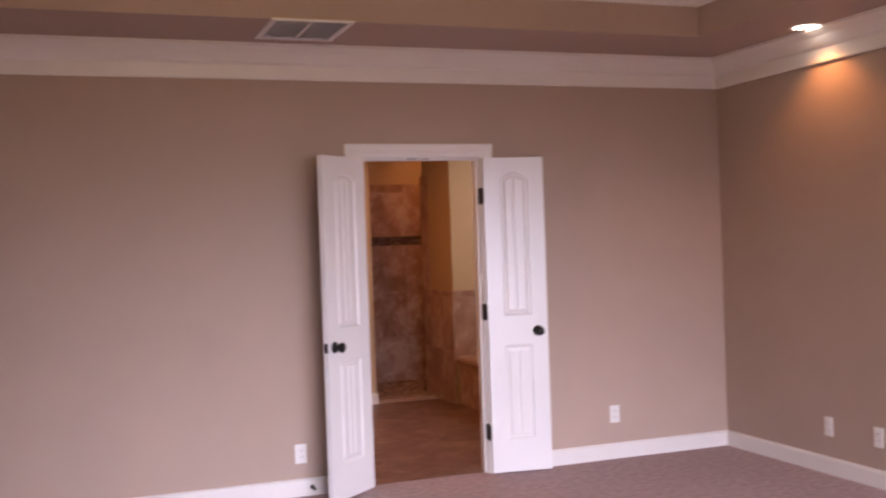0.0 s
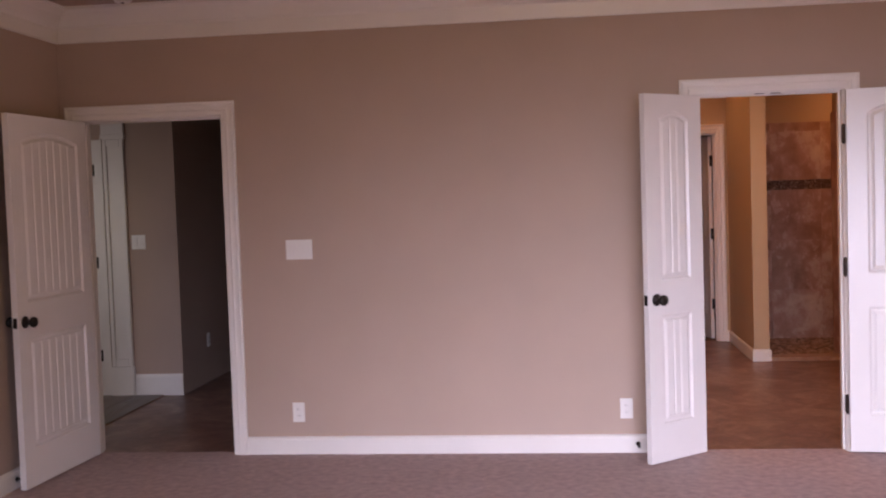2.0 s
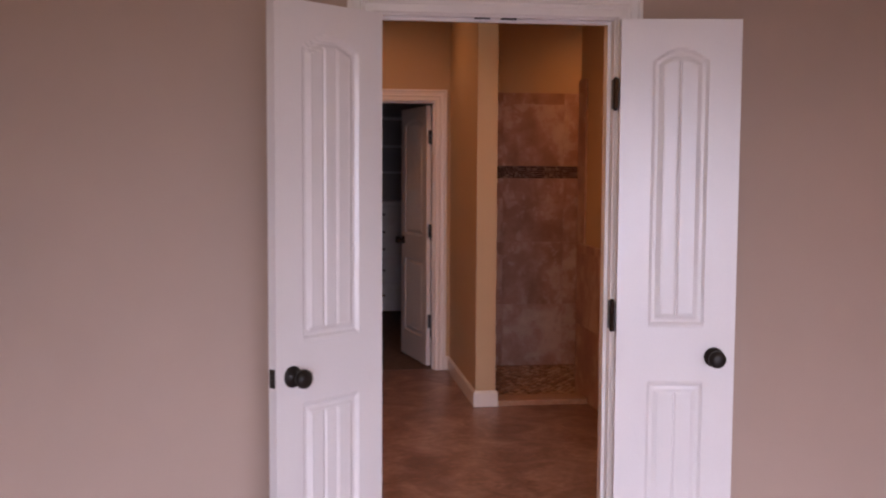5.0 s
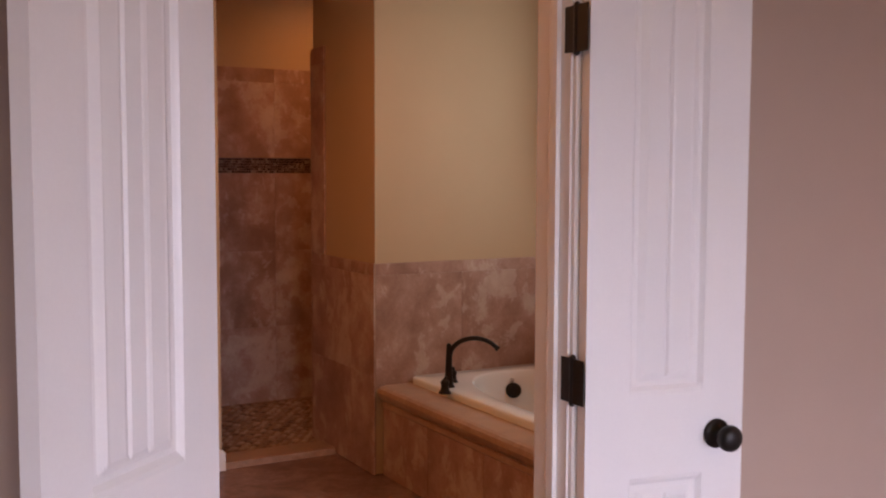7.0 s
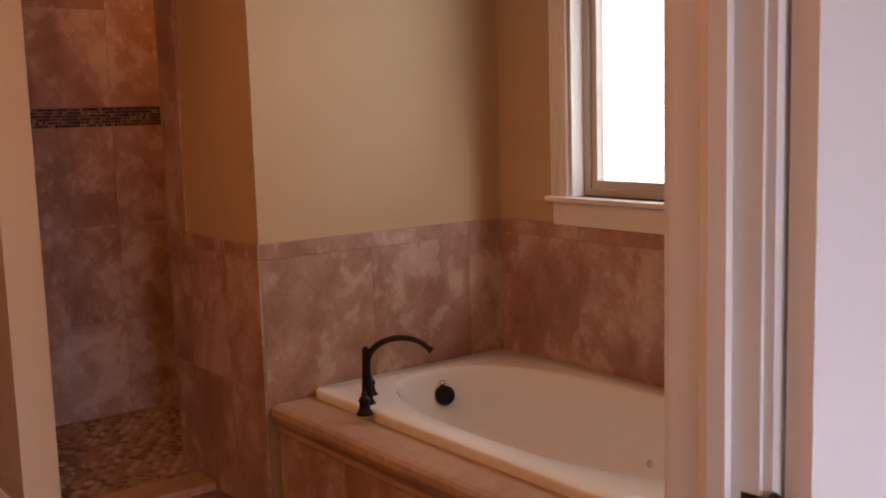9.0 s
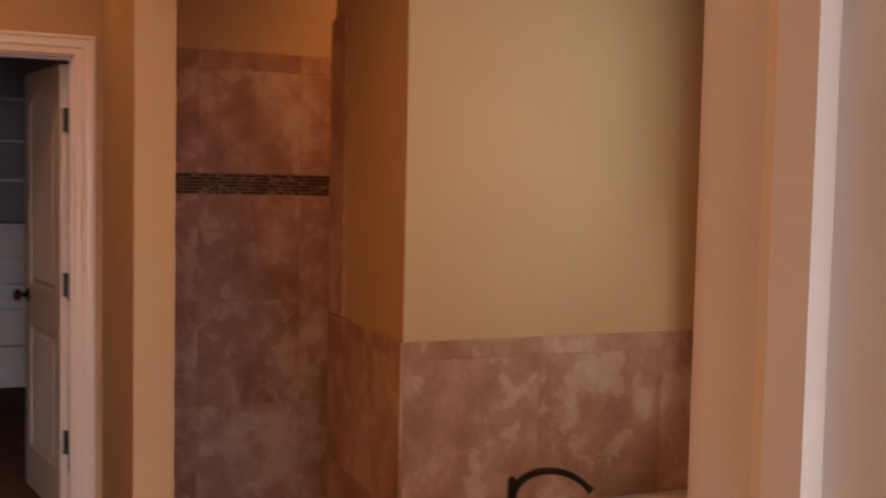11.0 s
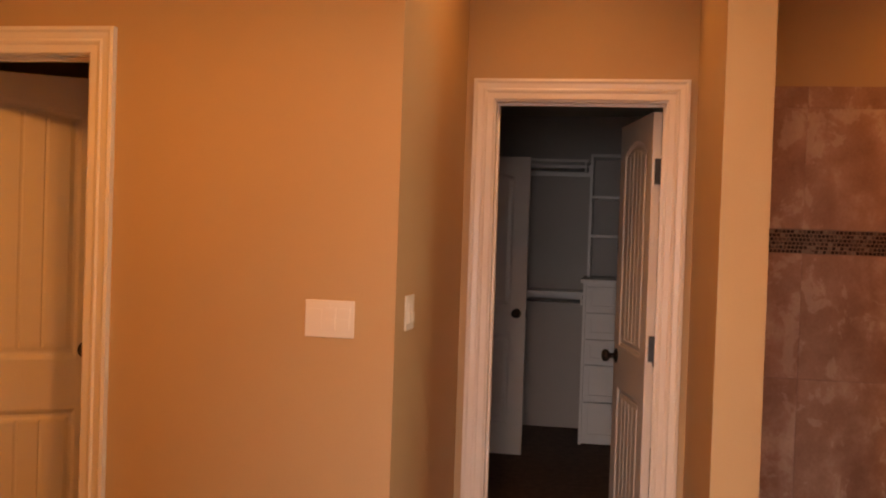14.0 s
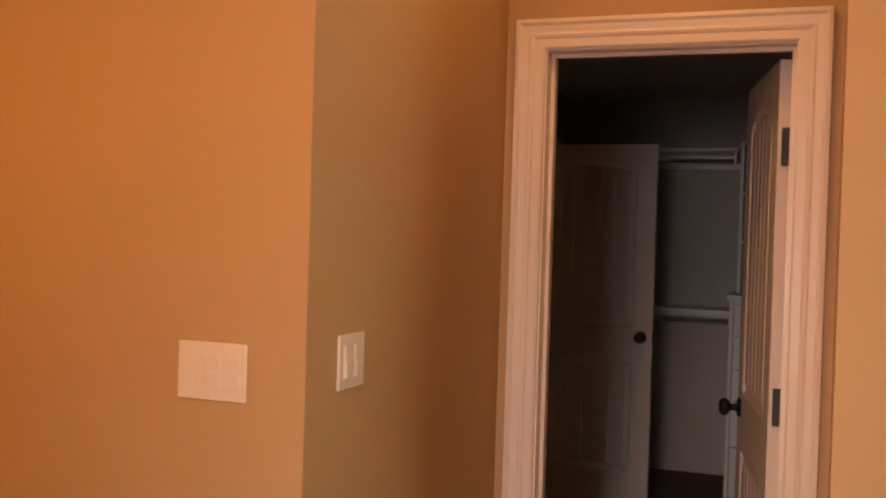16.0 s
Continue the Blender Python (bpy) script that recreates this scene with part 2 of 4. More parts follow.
def box(bm, x0, y0, z0, x1, y1, z1, bev=0.0, seg=2):
    n = len(bm.verts)
    vs = [bm.verts.new(p) for p in ((x0, y0, z0), (x1, y0, z0), (x1, y1, z0), (x0, y1, z0), (x0, y0, z1), (x1, y0, z1), (x1, y1, z1), (x0, y1, z1))]
    fs = [bm.faces.new([vs[i] for i in q]) for q in ((0, 3, 2, 1), (4, 5, 6, 7), (0, 1, 5, 4), (1, 2, 6, 5), (2, 3, 7, 6), (3, 0, 4, 7))]
    if bev:
        es = list({e for f in fs for e in f.edges})
        bmesh.ops.bevel(bm, geom=es, offset=bev, segments=seg, affect="EDGES", profile=0.5)
    return bm


def boxed(*args, **kw):
    return box(bmesh.new(), *args, **kw)


def lathe(bm, rings, seg=20, axis="z", at=(0, 0, 0)):
    """Rings of (height, radius) turned about an axis."""
    loops = []
    for h, r in rings:
        loop = []
        for k in range(seg):
            a = 2 * math.pi * k / seg
            u, v = r * math.cos(a), r * math.sin(a)
            p = {"z": (u, v, h), "y": (u, h, v), "x": (h, u, v)}[axis]
            loop.append(bm.verts.new((p[0] + at[0], p[1] + at[1], p[2] + at[2])))
        loops.append(loop)
    for a, b in zip(loops, loops[1:]):
        for k in range(seg):
            bm.faces.new((a[k], a[(k + 1) % seg], b[(k + 1) % seg], b[k]))
    bm.faces.new(loops[0])
    bm.faces.new(loops[-1])
    return bm


def tube(bm, pts, radii, seg=14):
    """A round tube through points, with a radius at each."""
    pts = [Vector(p) for p in pts]
    loops = []
    for i, p in enumerate(pts):
        d = (pts[min(i + 1, len(pts) - 1)] - pts[max(i - 1, 0)]).normalized()
        side = d.cross(Vector((0.01, 0.02, 1))).normalized() if abs(d.z) < 0.98 else Vector((1, 0, 0))
        up = side.cross(d).normalized()
        loops.append([bm.verts.new(p + radii[i] * (math.cos(2 * math.pi * k / seg) * side + math.sin(2 * math.pi * k / seg) * up)) for k in range(seg)])
    for a, b in zip(loops, loops[1:]):
        best = min(range(seg), key=lambda s: sum((a[k].co - b[(k + s) % seg].co).length for k in range(seg)))
        for k in range(seg):
            bm.faces.new((a[k], a[(k + 1) % seg], b[(k + 1 + best) % seg], b[(k + best) % seg]))
    bm.faces.new(loops[0])
    bm.faces.new(loops[-1])
    return bm


def sweep(bm, path, profile, closed=False):
    """A moulding: profile (u outward, v up or out) along a flat path with mitred corners. path: (x, y) points; u goes to the path's right, v is z."""
    n = len(path)
    rows = []
    for i, (x, y) in enumerate(path):
        def norm(a, b):
            d = Vector((b[0] - a[0], b[1] - a[1])).normalized()
            return Vector((d.y, -d.x))
        n1 = norm(path[i - 1], path[i]) if (closed or i > 0) else norm(path[i], path[i + 1])
        n2 = norm(path[i], path[(i + 1) % n]) if (closed or i < n - 1) else n1
        mid = (n1 + n2)
        mid = mid / max(1e-6, mid.dot(n1))
        rows.append([bm.verts.new((x + mid.x * u, y + mid.y * u, v)) for u, v in profile])
    for i in range(n if closed else n - 1):
        a, b = rows[i], rows[(i + 1) % n]
        for k in range(len(profile)):
            k2 = (k + 1) % len(profile)
            bm.faces.new((a[k], b[k], b[k2], a[k2]))
    if not closed:
        bm.faces.new(rows[0])
        bm.faces.new(rows[-1])
    return bm


def wall_mesh(bm, axis, at, thick, a0, a1, z0, z1, holes=()):
    """A wall along an axis: from a0 to a1, its near face at `at`, `thick` deep, with openings (a, b, z, z) through it."""
    us = sorted({a0, a1, *[v for h in holes for v in h[:2]]})
    zs = sorted({z0, z1, *[v for h in holes for v in h[2:]]})
    def solid(i, j):
        if not (0 <= i < len(us) - 1 and 0 <= j < len(zs) - 1):
            return False
        u, z = (us[i] + us[i + 1]) / 2, (zs[j] + zs[j + 1]) / 2
        return not any(h[0] < u < h[1] and h[2] < z < h[3] for h in holes)
    cache = {}
    def v(i, j, k):
        if (i, j, k) not in cache:
            d = at + k * thick
            cache[i, j, k] = bm.verts.new((us[i], d, zs[j]) if axis == "x" else (d, us[i], zs[j]))
        return cache[i, j, k]
    for i in range(len(us) - 1):
        for j in range(len(zs) - 1):
            if not solid(i, j):
                continue
            for k in (0, 1):
                bm.faces.new((v(i, j, k), v(i + 1, j, k), v(i + 1, j + 1, k), v(i, j + 1, k)))
            for di, dj, c in ((-1, 0, ((i, j), (i, j + 1))), (1, 0, ((i + 1, j), (i + 1, j + 1))), (0, -1, ((i, j), (i + 1, j))), (0, 1, ((i, j + 1), (i + 1, j + 1)))):
                if not solid(i + di, j + dj):
                    (p, q), (r, s) = c
                    bm.faces.new((v(p, q, 0), v(r, s, 0), v(r, s, 1), v(p, q, 1)))
    return bm


def wall(name, axis, at, thick, a0, a1, z0, z1, holes=(), material=None, label="", inner=None):
    bm = wall_mesh(bmesh.new(), axis, at, thick, a0, a1, z0, z1, holes)
    ob = link(name, bm, material or PAINT)
    if inner:
        me = ob.data
        me.materials.append(inner[1])
        far = at + thick
        for p in me.polygons:
            c = p.center[1 if axis == "x" else 0]
            if abs(c - far) < 1e-4:
                p.material_index = 1
    return tagged(ob, label or "painted plaster wall", "wall", kind="structure")


CASING = [(0.0, 0.0), (0.0, 0.012), (0.006, 0.016), (0.028, 0.016), (0.033, 0.020), (0.040, 0.022), (0.047, 0.019), (0.066, 0.021), (0.074, 0.026), (0.085, 0.024), (0.085, 0.0)]


def casing(name, axis, at, side, a0, a1, top, parent=None, bottom=0.0, label="white painted moulded door casing", sill=False):
    """Mitred moulding round an opening. side: the way it stands out of the wall, +1 or -1."""
    bm = bmesh.new()
    rows = []
    for k in range(4):
        row = []
        for u, v in CASING:
            g = u + 0.005
            p = ((a0 - g, bottom), (a0 - g, top + g), (a1 + g, top + g), (a1 + g, bottom))[k]
            d = at + side * v
            row.append(bm.verts.new((p[0], d, p[1]) if axis == "x" else (d, p[0], p[1])))
        rows.append(row)
    n = len(CASING)
    for a, b in zip(rows, rows[1:]):
        for k in range(n):
            bm.faces.new((a[k], b[k], b[(k + 1) % n], a[(k + 1) % n]))
    bm.faces.new(rows[0])
    bm.faces.new(rows[-1])
    ob = link(name, bm, TRIM, parent)
    if parent is None:
        tagged(ob, label, "trim", kind="structure")
    return ob


# ---- plan ----
BX0, BX1, BY0 = -4.175, 2.235, -7.35    # bedroom
EX = 2.390                              # inner face of the bathroom's outer wall
WZ = 1.043                              # top of the tile wainscot
CZ = 2.71                               # soffit height
WT = 0.12                               # wall thickness
DO = (-0.40, 0.40, 0.0, 2.035)          # double door to the bath
HO = (-4.045, -3.175, 0.0, 2.035)       # door to the hall
YT, YB, YF = 2.742, 4.55, 3.52          # tub wall, shower back wall, back of the tub wall
XB = 1.236                              # end face of the tub wall and front of the tub deck
XP0, XP1, YP = 0.465, 0.595, 3.170      # wing wall
YC = 4.437                              # closet wall
XN, YW = -0.452, 3.25                   # nook side wall, toilet-room wall
CO = (-0.330, 0.347, 0.0, 2.052)        # closet opening
WO = (-2.33, -1.455, 0.0, 2.030)         # toilet-room opening
WIN = (1.39, 2.31, 1.155, 2.36)         # window over the tub
CY1, CX0, CX1 = 8.42, -1.235, 0.65       # closet


def rough(o):
    """The hole in the wall round an opening with its jambs."""
    return (o[0] - 0.018, o[1] + 0.018, o[2], o[3] + 0.018)


# ---- shell ----
wall("wall_bath_door", "x", 0.0, WT, BX0 - WT, EX, 0, 3.1, [rough(DO), rough(HO)], PAINT, "beige painted wall with a white double door and a hall door", inner=(1, BATHPAINT))
wall("wall_east", "y", BX1, 0.16, BY0 - WT, -0.002, 0, 3.1, [], PAINT, "beige painted outer wall")
wall("wall_west", "y", BX0, -WT, BY0, -0.002, 0, 3.1, [], PAINT, "beige painted side wall of the bedroom")
wall("wall_windows", "x", BY0, -WT, BX0 - WT, BX1, 0, 3.1, [(-2.3, 1.7, 0.45, 2.25)], PAINT, "beige painted wall with wide windows")
# floors
tagged(link("floor_bedroom", boxed(BX0 - WT, BY0 - WT, -0.15, BX1, 0.055, 0.0), CARPET), "taupe cut-pile carpet on the bedroom floor", "carpet", kind="structure")
tagged(link("floor_bath", boxed(-3.0, 0.055, -0.15, EX + 0.1, YC + 0.06, -0.004), CONCRETE), "mottled brown stained concrete floor", "floor", kind="structure")
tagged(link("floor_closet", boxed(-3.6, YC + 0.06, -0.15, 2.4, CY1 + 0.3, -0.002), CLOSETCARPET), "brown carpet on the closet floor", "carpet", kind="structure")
tagged(link("floor_hall", boxed(-6.5, 0.057, -0.15, -3.0, 5.2, -0.004), CONCRETE), "brown stained concrete hall floor", "floor", kind="structure")

# bedroom tray ceiling: soffit ring, tray sides, upper ceiling
TX0, TX1, TY0, TY1 = -3.40, 1.58, -6.5, -0.76
def tray():
    bm = bmesh.new()
    box(bm, BX0 - WT, TY1, CZ, BX1, 0.0, CZ + 0.5)
    box(bm, BX0 - WT, BY0 - WT, CZ, BX1, TY0, CZ + 0.5)
    box(bm, BX0 - WT, TY0, CZ, TX0, TY1, CZ + 0.5)
    box(bm, TX1, TY0, CZ, BX1, TY1, CZ + 0.5)
    tagged(link("ceiling_soffit", bm, PAINT), "beige painted tray ceiling soffit", "ceiling", kind="structure")
    tagged(link("ceiling_tray", boxed(TX0 - 0.1, TY0 - 0.1, CZ + 0.28, TX1 + 0.1, TY1 + 0.1, CZ + 0.36), CEILPAINT), "off-white upper tray ceiling", "ceiling", kind="structure")
    prof = [(0, 0), (0, -0.10), (0.012, -0.10), (0.02, -0.085), (0.05, -0.05), (0.085, -0.02), (0.10, -0.012), (0.10, 0)]
    b2 = sweep(bmesh.new(), [(TX0, TY0), (TX0, TY1), (TX1, TY1), (TX1, TY0)], [(u, v + CZ + 0.28) for u, v in prof], closed=True)
    tagged(link("trim_tray_crown", b2, TRIM), "white crown moulding inside the tray ceiling", "trim", kind="structure")
tray()
CROWN = [(0.0, CZ), (0.0, CZ - 0.20), (0.016, CZ - 0.20), (0.020, CZ - 0.192), (0.020, CZ - 0.118), (0.026, CZ - 0.112), (0.040, CZ - 0.104), (0.055, CZ - 0.085), (0.078, CZ - 0.050), (0.104, CZ - 0.028), (0.112, CZ - 0.022), (0.120, CZ - 0.018), (0.120, CZ)]
tagged(link("trim_crown", sweep(bmesh.new(), [(BX0, BY0), (BX0, 0), (BX1, 0), (BX1, BY0)], CROWN, closed=True), TRIM), "wide white crown moulding under the ceiling", "trim", kind="structure")

BASE = [(0, 0), (0.015, 0), (0.015, 0.085), (0.012, 0.094), (0.007, 0.100), (0.0, 0.105)]
def baseboard(name, path, h=1.0, material=None):
    return tagged(link(name, sweep(bmesh.new(), path, [(u, v * h) for u, v in BASE]), material or TRIM), "white painted baseboard", "baseboard", kind="structure")
baseboard("baseboard_1", [(HO[1] + 0.091, 0), (DO[0] - 0.091, 0)])
baseboard("baseboard_2", [(DO[1] + 0.091, 0), (BX1, 0), (BX1, BY0)])
baseboard("baseboard_3", [(BX0, BY0), (BX0, 0), (HO[0] - 0.092, 0)])
baseboard("baseboard_4", [(CO[1] + 0.091, YC), (XP0, YC), (XP0, YP), (XP1, YP), (XP1, YP + 0.02)])
baseboard("baseboard_5", [(WO[1] + 0.091, YW), (XN, YW), (XN, YC), (CO[0] - 0.091, YC)])

# bath shell
wall("wall_bath_west", "y", -2.95, WT, WT, YW, 0, 2.86, [], BATHPAINT, "tan painted bathroom wall")
wall("wall_toilet", "x", YW, WT, -2.95, XN - WT, 0, 2.86, [rough(WO)], BATHPAINT, "tan painted wall with a toilet-room door")
wall("wall_nook", "y", XN, -WT, YW, YC, 0, 2.86, [], BATHPAINT, "tan painted wall beside the closet door")
wall("wall_closet", "x", YC, WT, XN - WT, XP1, 0, 2.86, [rough(CO)], BATHPAINT, "tan painted wall round the closet door", inner=(1, PAINT))
wall("wall_wing", "y", XP0, XP1 - XP0, YP, YC, 0, 2.86, [], BATHPAINT, "tan painted wing wall beside the shower")
wall("wall_shower_back", "x", YB, WT, XP1, EX, 0, 2.86, [], BATHPAINT, "tan painted wall above the shower tile")
wall("wall_tub", "x", YT, YF - YT, XB, EX, 0, 2.86, [], BATHPAINT, "cream-tan painted wall behind the tub")
wall("wall_east_bath", "y", EX, 0.16, -0.002, YB + 0.2, 0, 3.1, [WIN], BATHPAINT, "tan painted bathroom wall with a window")
tagged(link("ceiling_bath", boxed(-3.0, WT, 2.74, EX, YB + WT, 2.86), CEILPAINT), "off-white bathroom ceiling", "ceiling", kind="structure")
# toilet room behind its door
wall("wall_toilet_back", "x", 4.6, WT, -2.95, -1.2, 0, 2.86, [], BATHPAINT, "tan painted toilet-room wall")
wall("wall_toilet_side", "y", -1.2, WT, YW + WT, 4.6, 0, 2.86, [], BATHPAINT, "tan painted toilet-room wall")
wall("wall_toilet_west", "y", -2.95, WT, YW + WT, 4.6, 0, 2.86, [], BATHPAINT, "tan painted toilet-room wall")
tagged(link("ceiling_toilet", boxed(-3.0, YW + WT, 2.6, -1.1, 4.75, 2.74), CEILPAINT), "off-white toilet-room ceiling", "ceiling", kind="structure")
tagged(link("floor_toilet", boxed(-3.0, YC + 0.06, -0.15, -1.08, 4.75, 0.0), CONCRETE), "brown stained concrete floor", "floor", kind="structure")
# closet shell
CDO = (7.27, 8.04, 0.0, 2.05)
wall("wall_closet_back", "x", CY1, WT, CX0 - WT, CX1 + WT, 0, 2.6, [], CLOSETPAINT, "grey painted closet wall")
wall("wall_closet_west", "y", CX0, -WT, YC + WT + 0.3, CY1, 0, 2.6, [rough(CDO)], CLOSETPAINT, "grey painted closet wall with a second door")
wall("wall_closet_east", "y", CX1, WT, YC + WT, CY1, 0, 2.6, [], CLOSETPAINT, "grey painted closet wall")
wall("wall_closet_front", "x", YC + WT + 0.3 - 0.12, 0.12, CX0 - WT, XN - WT, 0, 2.6, [], CLOSETPAINT, "grey painted closet wall")
wall("wall_closet_return", "y", XN - WT, 0.1, YC + WT, YC + WT + 0.3 - 0.12, 0, 2.6, [], CLOSETPAINT, "grey painted closet wall")
tagged(link("ceiling_closet", boxed(-3.6, YC + WT, 2.44, CX1 + WT, CY1 + WT, 2.6), CEILPAINT), "off-white closet ceiling", "ceiling", kind="structure")
# unseen side room; its window is added to throw daylight into the closet
wall("wall_store_west", "y", -3.42, -WT, 6.6, CY1 + WT, 0, 2.6, [(7.3, 8.3, 0.8, 2.0)], PAINT, "beige painted wall with an added unseen window")
wall("wall_store_south", "x", 6.6, -WT, -3.54, CX0 - WT, 0, 2.6, [], PAINT, "beige painted wall")
wall("wall_store_north", "x", CY1, WT, -3.54, CX0 - WT - 0.002, 0, 2.6, [], PAINT, "beige painted wall")
# hall shell
wall("wall_hall_end", "x", 1.93, WT, -6.5, -4.21, 0, 2.86, [], PAINT, "beige painted hall wall with a switch")
wall("wall_hall_passage", "y", -4.21, -WT, 1.93 + WT, 5.2, 0, 2.86, [], PAINT, "beige painted passage wall in shade")
wall("wall_hall_east", "y", -3.02, -WT, WT, 5.2, 0, 2.86, [], PAINT, "beige painted hall wall")
wall("wall_hall_back", "x", 5.2, WT, -4.4, -3.02, 0, 2.86, [], PAINT, "beige painted hall wall")
wall("wall_hall_west", "y", -6.5, -WT, WT, 1.93, 0, 2.86, [], PAINT, "beige painted hall wall")
# window opening added out of view to hold the hall lamp
wall("wall_hall_south", "x", 0.0, WT, -6.5, BX0 - WT, 0, 2.86, [(-6.05, -5.15, 0.9, 2.1)], PAINT, "beige painted hall wall")
tagged(link("ceiling_hall", boxed(-6.6, WT, 2.74, -3.02, 5.3, 2.86), CEILPAINT), "off-white hall ceiling", "ceiling", kind="structure")


# ---- doors ----
def door_face(bm, w, h, y, side, panels, planks):
    """One moulded face of a door: recessed plank panels, the upper one arched."""
    xs = sorted({0.0, w, *np.arange(0.0, w, 0.0055).tolist()})
    zs = sorted({0.0, h, *np.arange(0.0, h, 0.0095).tolist()})
    def depth(x, z):
        for x0, x1, z0, z1, arch in panels:
            t = (x - (x0 + x1) / 2) / ((x1 - x0) / 2)
            if abs(t) >= 1:
                continue
            top = z1 - arch * (1 - math.cos(min(1.0, abs(t)) * math.pi / 2 * 1.0)) * 1.4
            d = min(x - x0, x1 - x, z - z0, (top - z))
            if d <= 0:
                continue
            if d < 0.012:
                return -0.010 * math.sin(d / 0.012 * math.pi / 2)
            if d < 0.020:
                return -0.010
            if d < 0.038:
                return -0.010 + 0.009 * (d - 0.020) / 0.018
            n = max(2, round((x1 - x0 - 0.076) / planks))
            u = (x - x0 - 0.038) / (x1 - x0 - 0.076) * n
            g = abs(u - round(u)) * (x1 - x0 - 0.076) / n
            if 0 < round(u) < n and g < 0.0062:
                return -0.002 - 0.006 * (1 - g / 0.0062)
            return -0.002
        return 0.0
    rows = [[bm.verts.new((x, y + side * depth(x, z), z)) for x in xs] for z in zs]
    for a, b in zip(rows, rows[1:]):
        for k in range(len(xs) - 1):
            bm.faces.new((a[k], a[k + 1], b[k + 1], b[k]))
    return [r[0] for r in rows], [r[-1] for r in rows], rows[0], rows[-1]


def door_mesh(w, h=2.02, t=0.035, planks=0.045):
    bm = bmesh.new()
    mx = 0.106
    panels = [(mx, w - mx, 1.005, 1.925, 0.032), (mx, w - mx, 0.21, 0.81, 0.0)]
    f = door_face(bm, w, h, 0.0, -1, panels, planks)
    b = door_face(bm, w, h, t, 1, panels, planks)
    for p, q in zip(f, b):
        for k in range(len(p) - 1):
            bm.faces.new((p[k], p[k + 1], q[k + 1], q[k]))
    return bm


def knob_mesh(y0, side):
    bm = bmesh.new()
    prof = [(0.0, 0.033), (0.005, 0.033), (0.009, 0.028), (0.010, 0.013), (0.030, 0.011), (0.034, 0.016), (0.040, 0.025), (0.050, 0.0295), (0.060, 0.028), (0.067, 0.021), (0.070, 0.010)]
    return lathe(bm, [(y0 + side * a, r) for a, r in prof], 24, "y")


def hinge_mesh():
    """A butt hinge seen from its knuckle: pin, two leaves."""
    bm = bmesh.new()
    lathe(bm, [(-0.056, 0.003), (-0.052, 0.0075), (0.052, 0.0075), (0.056, 0.003)], 12, "z")
    box(bm, 0.0, 0.0015, -0.049, 0.045, 0.004, 0.049, bev=0.001, seg=1)
    box(bm, -0.045, 0.0015, -0.049, 0.0, 0.004, 0.049, bev=0.001, seg=1)
    return bm


def door_leaf(name, w, hinge, angle, label, knob_z=0.90, hinges=(1.79, 1.045, 0.27), flip=False, planks=0.045, group="", sides=2):
    """A leaf on its hinge line: its width runs along +x before the turn; flip puts the thickness on the other side."""
    root = thing(name, pose(hinge[0], hinge[1], 0.012, 0, 0, angle), label, "door", group)
    s = -1 if flip else 1
    bm = door_mesh(w, planks=planks)
    off = 0.0 if not flip else -0.035
    for v in bm.verts:
        v.co.y += off
        v.co.x += 0.004 if not flip else 0.011
    part("panel", bm, DOORPAINT, root, smooth=False)
    for y, side in ((off, -1), (off + 0.035, 1))[-sides:]:
        k = part("knob", knob_mesh(y, side), BRONZE, root, "dark bronze door knob", True)
        k.location = (w - 0.058, 0, knob_z)
    lt = part("latch", boxed(w + 0.004, off + 0.006, knob_z - 0.028, w + 0.0065, off + 0.029, knob_z + 0.028), BRONZE, root, "dark bronze latch plate")
    for z in hinges:
        hp = part("hinge", hinge_mesh(), BRONZE, root, "dark bronze hinge", False)
        hp.location = (0.0, -0.004 if not flip else 0.004, z - 0.012)
        hp.rotation_euler = (0, 0, radians(35 if not flip else 97))
    return root


# jamb linings
def jamb(name, axis, at, thick, a0, a1, top, stop=0.5, label="white painted door jamb"):
    bm = bmesh.new()
    def b(u0, d0, z0, u1, d1, z1):
        if axis == "x":
            box(bm, u0, at + d0, z0, u1, at + d1, z1)
        else:
            box(bm, at + d0, u0, z0, at + d1, u1, z1)
    b(a0, 0.0, 0, a0 + 0.018, thick, top - 0.018)
    b(a1 - 0.018, 0.0, 0, a1, thick, top - 0.018)
    b(a0, 0.0, top - 0.018, a1, thick, top)
    # stop moulding: square edge where the door closes on it, tapering away from there
    flat, taper = (0.024, 0.040) if stop < 0.45 else (-0.024, -0.040)
    s0 = stop * thick if flat > 0 else stop * thick + 0.035
    prof = [(0.0, s0), (0.011, s0), (0.011, s0 + flat), (0.003, s0 + taper), (0.0, s0 + taper)]
    rows = []
    for k in range(4):
        row = []
        for u, d in prof:
            p = ((a0 + 0.018 + u, 0.0), (a0 + 0.018 + u, top - 0.018 - u), (a1 - 0.018 - u, top - 0.018 - u), (a1 - 0.018 - u, 0.0))[k]
            row.append(bm.verts.new((p[0], at + d, p[1]) if axis == "x" else (at + d, p[0], p[1])))
        rows.append(row)
    for p, q in zip(rows, rows[1:]):
        for k in range(5):
            bm.faces.new((p[k], q[k], q[(k + 1) % 5], p[(k + 1) % 5]))
    return tagged(link(name, bm, TRIM), label, "door frame", kind="structure")


